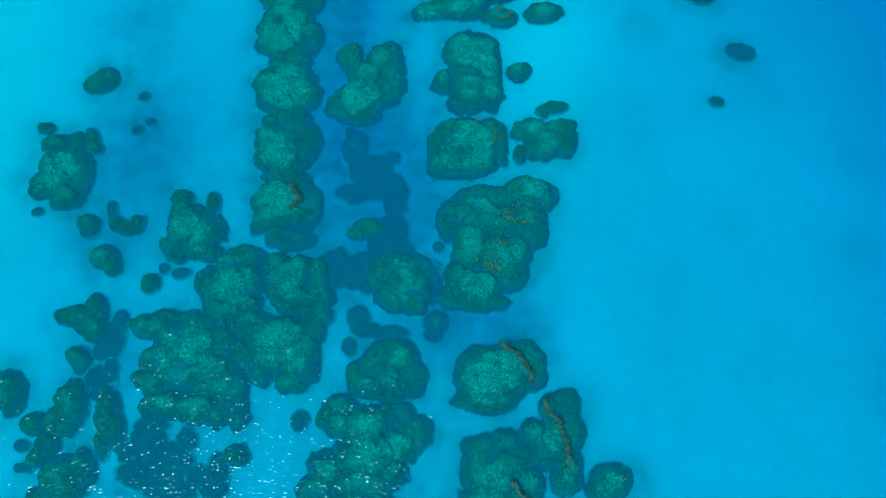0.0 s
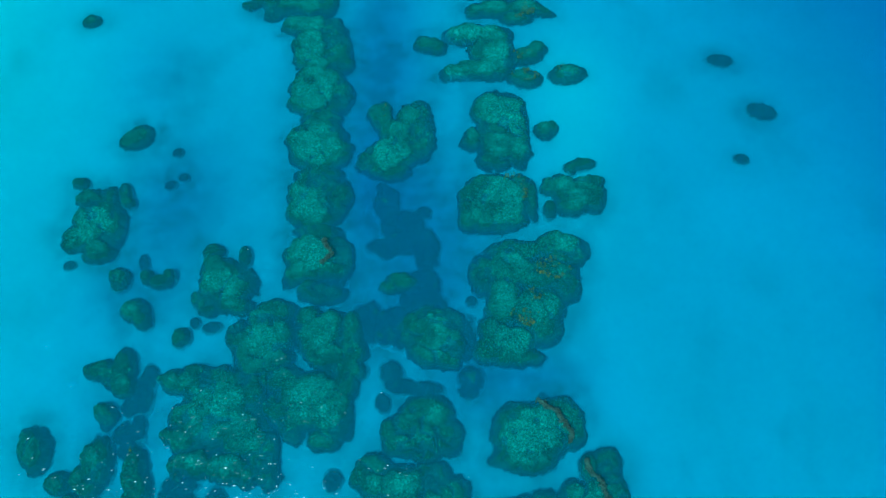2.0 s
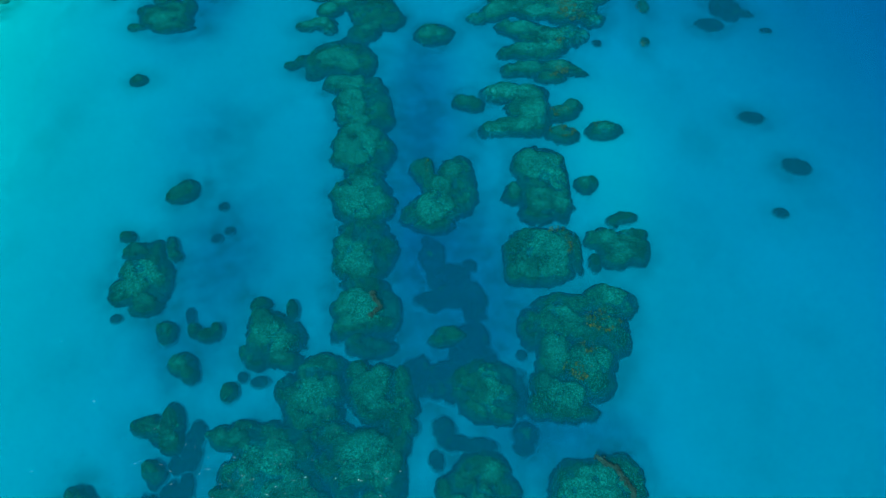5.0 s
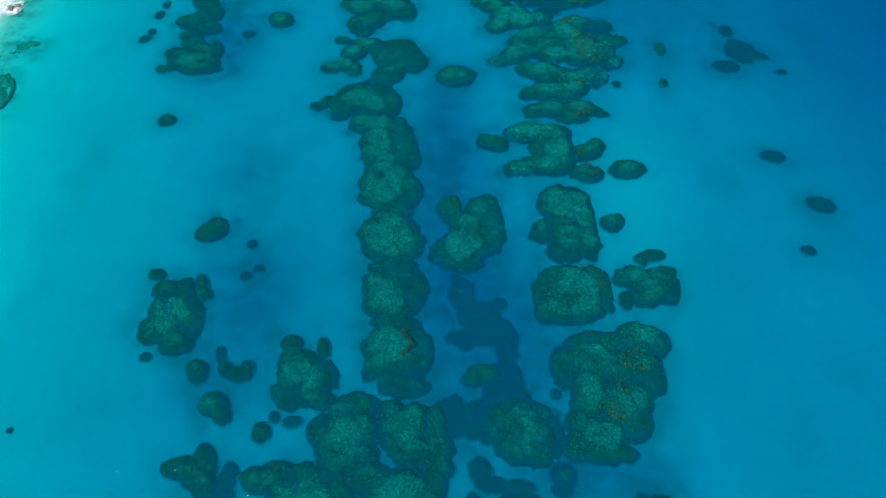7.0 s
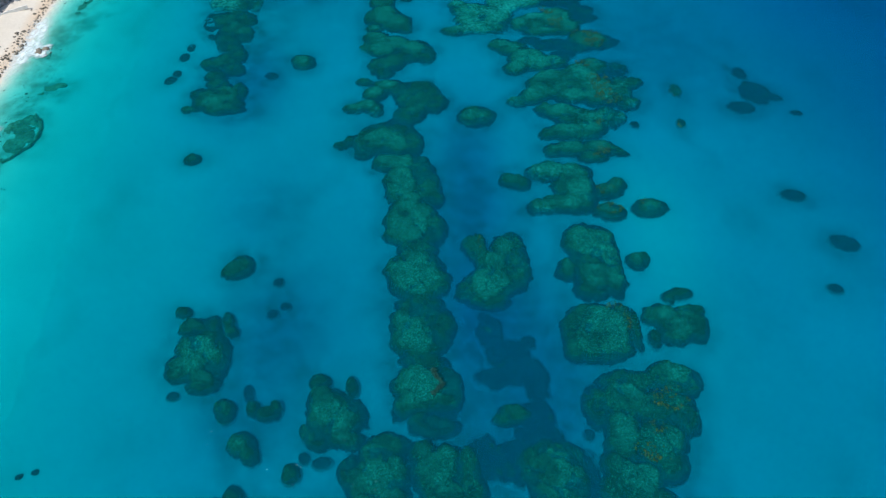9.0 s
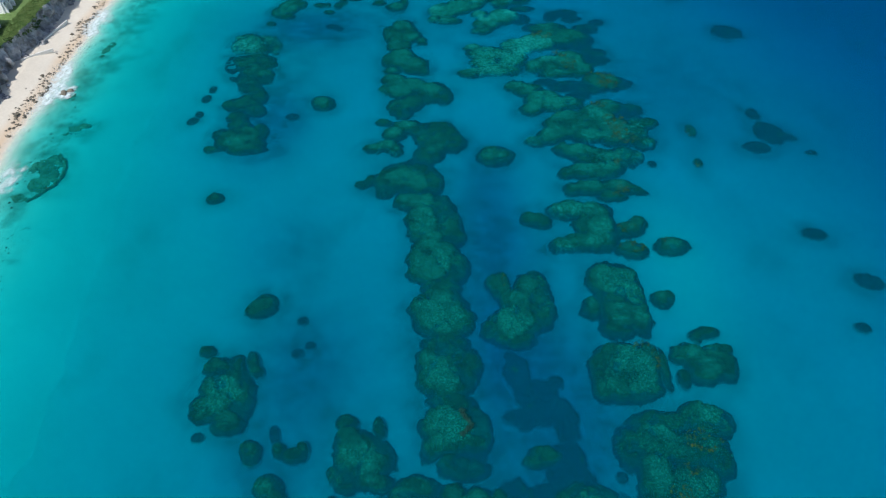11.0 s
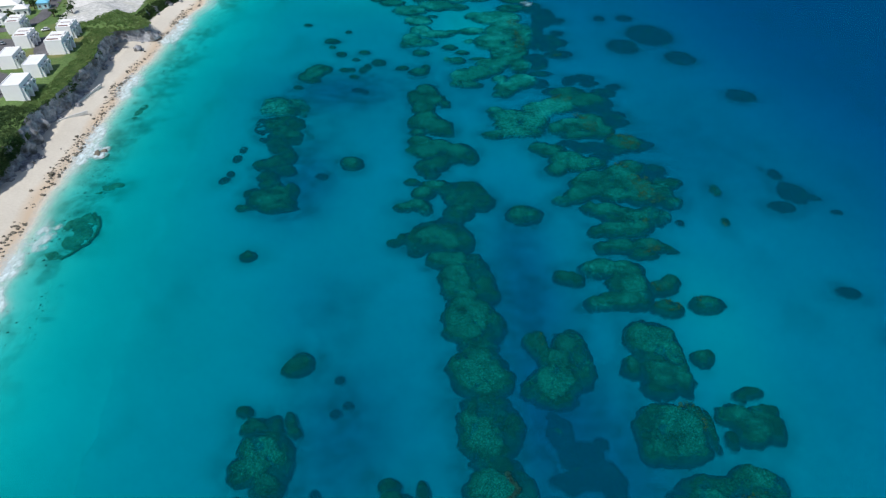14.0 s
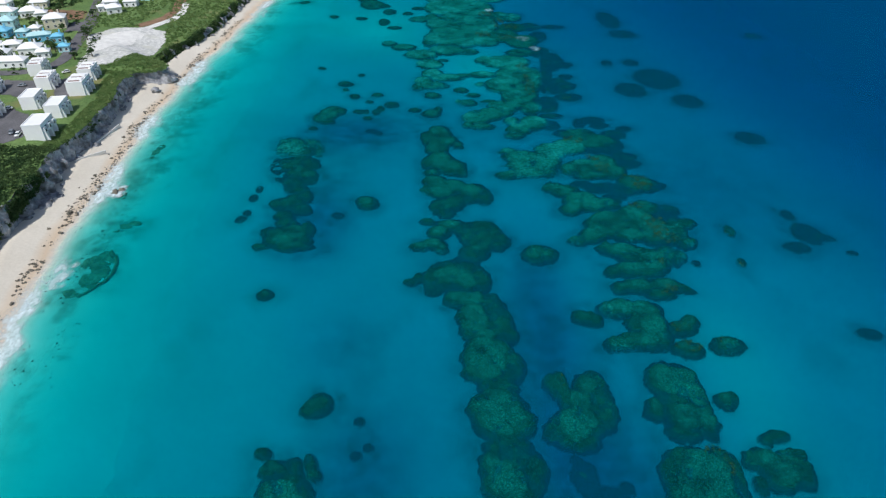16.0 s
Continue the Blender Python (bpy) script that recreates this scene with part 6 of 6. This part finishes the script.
W1 = "white house with a white hipped roof among shrubs"
COTTAGES = [(-250, 362, 13, 10, 5.6, 20, CREAM, WHITE, "large cream house with a pale hipped roof"),
            (-275, 358, 10, 9, 5.4, 10, TEAL, TEAL, "pale teal house with a matching roof"),
            (-246, 337, 13, 6, 3.4, 25, SKYBLUE, TEAL, "low bright blue building with a pale blue roof"),
            (-235, 335, 6, 6, 3.4, 15, SKYBLUE, SKYBLUE, "small bright blue building beside the road"),
            (-239, 316, 12, 9, 3.6, 15, WHITE, WHITE, W1), (-250, 308, 10, 8, 3.4, 12, WHITE, WHITE, W1), (-230, 311, 7, 6, 3.2, 20, WHITE, WHITE, W1),
            (-240, 297, 20, 7, 3.4, 8, WHITE, WHITE, "long low white building with a white roof"), (-262, 296, 14, 7, 3.4, 5, WHITE, WHITE, W1),
            (-262, 320, 11, 8, 3.4, 30, WHITE, WHITE, W1), (-292, 383, 15, 9, 3.6, 8, TEAL, WHITE, "pale teal house with a white hipped roof"),
            (-277, 384, 12, 9, 3.6, 20, WHITE, WHITE, W1), (-268, 380, 7, 7, 3.4, 20, WHITE, WHITE, W1),
            (-271, 344, 11, 8, 3.4, 5, SKYBLUE, SKYBLUE, "bright blue house with a blue roof"), (-259, 344, 7, 6, 3.2, 5, SKYBLUE, TEAL, "small bright blue house with pale roof"),
            (-230, 392, 10, 8, 3.6, 30, WHITE, WHITE, W1), (-238, 406, 10, 8, 3.6, 20, WHITE, WHITE, W1), (-226, 408, 9, 8, 3.4, 10, WHITE, WHITE, W1),
            (-246, 424, 12, 9, 3.6, 10, WHITE, WHITE, W1), (-285, 330, 11, 9, 3.4, 20, WHITE, WHITE, W1), (-300, 352, 12, 9, 3.4, 15, WHITE, WHITE, W1),
            (-283, 405, 12, 9, 3.4, 15, CREAM, WHITE, "cream house with a white hipped roof"), (-305, 402, 12, 9, 3.4, 0, WHITE, WHITE, W1),
            (-288, 306, 12, 9, 3.4, 12, WHITE, WHITE, W1), (-222, 424, 9, 8, 3.4, 10, TEAL, WHITE, "pale teal cottage with a white roof"),
            (-224, 320, 6, 5, 3.0, 15, TEAL, SKYBLUE, "small pale teal outbuilding with a blue roof"), (-256, 351, 7, 6, 3.2, 5, WHITE, WHITE, W1),
            (-252, 322, 10, 7, 3.4, 20, WHITE, WHITE, W1), (-238.5, 395, 6, 5, 3.2, 30, WHITE, WHITE, W1)]
for x, y, w, d, h, yaw, wm, rm, label in COTTAGES:
    x, y = (float(v) for v in plan(x, y))
    c = cottage(w * 0.88, d * 0.88, h, wm, rm, label)
    c.matrix_basis = pose(x, y, float(land_z(x, y)) + 0.1, 0, 0, yaw)

tree_rng = np.random.default_rng(300)
spots = [(-232, 322), (-228, 318), (-242, 326), (-256, 330), (-265, 332), (-258, 352), (-262, 366), (-240, 350), (-270, 370), (-282, 368), (-285, 392),
         (-252, 316), (-247, 303), (-255, 300), (-232, 303), (-226, 330), (-238, 381), (-234, 398), (-246, 412), (-232, 416), (-262, 388), (-268, 404),
         (-278, 340), (-290, 342), (-275, 318), (-212, 306), (-206, 312), (-298, 372), (-224, 345), (-221, 338)]
for i, (x, y) in enumerate(spots):
    tree(x, y, tree_rng.uniform(3.5, 6.5), 400 + i)


# ---------------------------------------------------------------- beach things and surf
def boulder(x, y, z, size, seed, mat, label):
    rng = np.random.default_rng(seed)
    v, f = ICO2
    k = 1 + 0.6 * vnoise(v[:, 0] * 2.2 + seed, v[:, 1] * 2.2 + v[:, 2] * 1.7, seed) - 0.3 * np.abs(vnoise(v[:, 0] * 4 + v[:, 2] * 3, v[:, 1] * 4 - v[:, 2] * 2, seed + 1)) + rng.uniform(-0.1, 0.1, len(v))
    v = v * k[:, None] * np.array([1.0, rng.uniform(0.6, 1.1), rng.uniform(0.45, 0.7)]) * size
    ob = tagged(new("boulder", fast_mesh("boulder", v, f, mat, shade=False)), label, "boulder", "beach boulders")
    ob.matrix_basis = pose(x, y, z, 0, 0, rng.uniform(0, 360))


brng = np.random.default_rng(500)
for i in range(46):
    y = brng.choice([brng.uniform(135, 215), brng.uniform(225, 300), brng.uniform(325, 400)])
    u = brng.uniform(1.0, 6.5)
    x = float(shore(y)) - u
    boulder(x, y, float(ground_z(x, y)) + 0.1, brng.uniform(0.3, 0.85), 520 + i, SHORE_ROCK, "brown weathered rock lying on the beach sand")
for i in range(22):
    y = brng.uniform(150, 420)
    x = float(foot(y)) + brng.uniform(1.0, 3.0)
    boulder(x, y, float(ground_z(x, y)) + 0.2, brng.uniform(0.7, 1.8), 580 + i, ROCK, "grey limestone block fallen below the cliff")
for k, (bx, by, bs) in enumerate([(-167.5, 186, 2.6), (-166.5, 190, 2.2), (-168.5, 194, 3.0), (-169, 181, 2.0), (-165.5, 194, 1.4), (-167, 199, 1.6), (-170, 190, 3.4)]):
    boulder(bx - 0.8, by, 2.0, bs, 630 + k, ROCK, "jagged pale limestone block at the cliff foot")
boulder(-171.0, 296, 2.4, 2.6, 612, ROCK, "large grey boulder on the sand by the spur")
boulder(-149.5, 200.5, -0.1, 1.9, 613, SHORE_ROCK, "brown rock awash in white foam")
boulder(-148.2, 202.3, -0.1, 1.2, 614, SHORE_ROCK, "small brown rock awash in white foam")

wrack_rng = np.random.default_rng(620)
wy2 = wrack_rng.uniform(110, 430, 900)
wu = 3.2 + 2.4 * fbm(wy2 / 10, wy2 * 0, 3, 621) + wrack_rng.normal(0, 0.8, 900) - 1.3
ok = (vnoise(wy2 / 8, wy2 * 0, 622) > -0.15) & (wu > 0.5)
wx2 = shore(wy2[ok]) - wu[ok] - 1.5
pos = np.stack([wx2, wy2[ok], ground_z(wx2, wy2[ok])], -1)
tagged(new("beach_wrack", lumps("beach_wrack", pos, wrack_rng.uniform(0.12, 0.6, len(pos)), SHORE_ROCK, flat=0.4, rough=0.4, rng=wrack_rng)),
       "strewn brown stones and dried weed on the beach", "wrack", kind="stuff")

band = np.random.default_rng(660)
by2 = np.concatenate([band.uniform(203, 268, 330), band.uniform(150, 203, 120), band.uniform(268, 400, 160)])
bu2 = 1.0 + 1.5 * fbm(by2 / 9, by2 * 0, 3, 661) + band.exponential(1.1, len(by2))
ok = vnoise(by2 / 7, bu2 / 3, 662) > -0.3
bx2 = shore(by2[ok]) - bu2[ok]
pos = np.stack([bx2, by2[ok], ground_z(bx2, by2[ok])], -1)
tagged(new("shore_stones", lumps("shore_stones", pos, 0.12 + 0.5 * band.uniform(0, 1, len(pos)) ** 2, SHORE_ROCK, flat=0.45, rough=0.4, rng=band)),
       "band of rugged brown stones along the waterline", "stones", kind="stuff")

# low sea walls below the cliff
for pts, lab in (([(-172.7, 234.6), (-172.0, 241.0), (-171.4, 247.7), (-170.7, 254.1)], "low pale concrete sea wall below the cliff"),
                 ([(-173.4, 220.1), (-170.2, 224.5), (-165.4, 229.0)], "short pale concrete sea wall below the cliff")):
    p = np.array(pts)
    bm = bmesh.new()
    for (ax, ay), (bx, by) in zip(p[:-1], p[1:]):
        ln, an = math.hypot(bx - ax, by - ay), math.atan2(by - ay, bx - ax)
        m = pose((ax + bx) / 2, (ay + by) / 2, 2.5, 0, 0, math.degrees(an)) @ Matrix.Diagonal((ln + 0.3, 0.5, 1.3, 1))
        bmesh.ops.create_cube(bm, size=1.0, matrix=m)
    tagged(new("sea_wall", bm_mesh("sea_wall", bm, CHALK)), lab, "wall", kind="structure")


def foam_sheet(name, X, Y, Z, thick, label, mat=FOAM):
    me = fast_mesh(name, np.stack([X, Y, Z], -1).reshape(-1, 3), grid_quads(*X.shape), mat)
    me.attributes.new("thick", "FLOAT", "POINT").data.foreach_set("value", np.ascontiguousarray(thick, np.float32).ravel())
    return tagged(new(name, me), label, "foam", kind="stuff")


fu = np.arange(-4, 14, 0.5)
fy = np.arange(60, 520, 0.7)
FU, FY = np.meshgrid(fu, fy)
FX = shore(FY) + FU
line = 2.0 + 2.6 * fbm(FY / 16, FY * 0, 3, 700)
th = np.exp(-((FU - line) / 2.2) ** 2) + 0.75 * np.exp(-((FU - line - 4.5 - 2 * vnoise(FY / 21, FY * 0, 703)) / 1.2) ** 2) * smooth(vnoise(FY / 17, FY * 0, 701), -0.1, 0.5)
broad = smooth(fbm(FY / 30, FY * 0, 3, 704), -0.02, 0.28)
th = np.clip((0.36 + 0.45 * broad) * th + 0.6 * broad * (1 - smooth(FU, 2, 8 + 4 * vnoise(FY / 9, FY * 0, 705))), 0, 1) * smooth(FU, -4, -1)
rub_rng = np.random.default_rng(640)
ry2, ru = rub_rng.uniform(105, 400, 1300), rub_rng.uniform(3, 20, 1300)
ok = (fbm(ry2 / 16, ru / 9, 3, 641) + 0.25 * smooth(ru, 42, 10) > 0.16)
rx2 = shore(ry2[ok]) + ru[ok]
pos = np.stack([rx2, ry2[ok], ground_z(rx2, ry2[ok])], -1)
tagged(new("rubble", lumps("rubble", pos, 0.08 + 0.3 * rub_rng.uniform(0, 1, len(pos)) ** 2, SHORE_ROCK, flat=0.35, rough=0.4, rng=rub_rng)),
       "low brown rock rubble on the shallow seabed", "rubble", kind="stuff")
foam_sheet("surf_foam", FX, FY, np.maximum(ground_z(FX, FY), 0) + 0.06, th, "thin white surf washing up the beach")


def foam_patch(x, y, rx, ry, amount, label):
    gx, gy = np.meshgrid(np.linspace(-1, 1, 26), np.linspace(-1, 1, 26))
    th = amount * np.clip(1.35 - np.hypot(gx, gy) * 1.4 + 1.3 * fbm((x + gx * rx) / 2.5, (y + gy * ry) / 2.5, 3, 710 + int(abs(x))), 0, 1) * (np.hypot(gx, gy) < 0.98)
    foam_sheet("foam_patch", x + gx * rx, y + gy * ry, np.full(gx.shape, 0.08), th, label, SPRAY if x > -100 else FOAM)


foam_patch(-149.6, 201.0, 5.0, 5.5, 1.0, "white foam round a rock awash")
foam_patch(28.4, 371.8, 4.5, 5.0, 0.42, "white water breaking on the reef")
foam_patch(22.4, 391.4, 4.4, 6.0, 0.22, "thin white water over the reef")
foam_patch(4.3, 455.6, 3.6, 4.0, 0.45, "white water breaking far along the reef")
foam_patch(-144.5, 149.5, 5.0, 9.0, 0.7, "lacy foam behind a rock ledge")
foam_patch(-164.8, 246.5, 2.5, 11.2, 0.5, "thin foam over shallow rocks")
foam_patch(-147.7, 134.5, 2.0, 3.5, 0.5, "thin foam near the beach")


# ---------------------------------------------------------------- parked cars
CAR_PAINT = paint("white_car_paint", (0.78, 0.79, 0.80), 0.25, 0.03)
CAR_GREY = paint("grey_car_paint", (0.22, 0.24, 0.27), 0.25, 0.03)
RUBBER = paint("black_tyre_rubber", (0.03, 0.03, 0.03), 0.9, 0.1)


def car(x, y, yaw, mat, label):
    x, y = (float(v) for v in plan(x, y))
    base = tagged(new("car"), label, "car", "parked cars")
    base.matrix_basis = pose(x, y, float(land_z(x, y)) + 0.14, 0, 0, yaw)
    bm = bmesh.new()
    prof = [(-1.9, 0.3), (-1.95, 0.75), (-1.2, 0.9), (1.35, 0.92), (1.9, 0.8), (1.95, 0.3)]
    rings = [[bm.verts.new((px, s * 0.82, pz)) for px, pz in prof] for s in (-1, 1)]
    bm.faces.new(rings[0])
    bm.faces.new(rings[1][::-1])
    for i in range(6):
        j = (i + 1) % 6
        bm.faces.new((rings[0][i], rings[1][i], rings[1][j], rings[0][j]))
    bmesh.ops.recalc_face_normals(bm, faces=bm.faces)
    bmesh.ops.bevel(bm, geom=list(bm.edges), offset=0.08, segments=2, affect="EDGES")
    part("body", bm_mesh("body", bm, mat, True), base)
    bm = bmesh.new()
    lo = [bm.verts.new((px, py, 0.88)) for px, py in ((-1.0, -0.76), (1.45, -0.76), (1.45, 0.76), (-1.0, 0.76))]
    hi = [bm.verts.new((px, py, 1.42)) for px, py in ((-0.35, -0.62), (1.1, -0.62), (1.1, 0.62), (-0.35, 0.62))]
    for i in range(4):
        j = (i + 1) % 4
        bm.faces.new((lo[i], lo[j], hi[j], hi[i]))
    part("windows", bm_mesh("windows", bm, GLASS), base, "dark glass windows")
    part("roof", box_mesh("roof", [(-0.4, -0.64, 1.4, 1.15, 0.64, 1.46)], mat, 0.02), base)
    for wx3 in (-1.2, 1.2):
        for wy3 in (-0.78, 0.78):
            bm = bmesh.new()
            bmesh.ops.create_cone(bm, cap_ends=True, segments=14, radius1=0.31, radius2=0.31, depth=0.2, matrix=pose(wx3, wy3, 0.31, 90, 0, 0))
            part("wheel", bm_mesh("wheel", bm, RUBBER), base)


car(-191.5, 219.5, 100, CAR_PAINT, "small white car parked in the asphalt yard")
car(-210.0, 244.3, 20, CAR_PAINT, "white car parked beside a villa")
car(-195.1, 221.4, 110, CAR_GREY, "grey car parked in the asphalt yard")
car(-207.4, 288.1, 30, CAR_PAINT, "white car parked between two villas")
car(-218.7, 270.5, 15, CAR_GREY, "grey car parked on the asphalt drive")
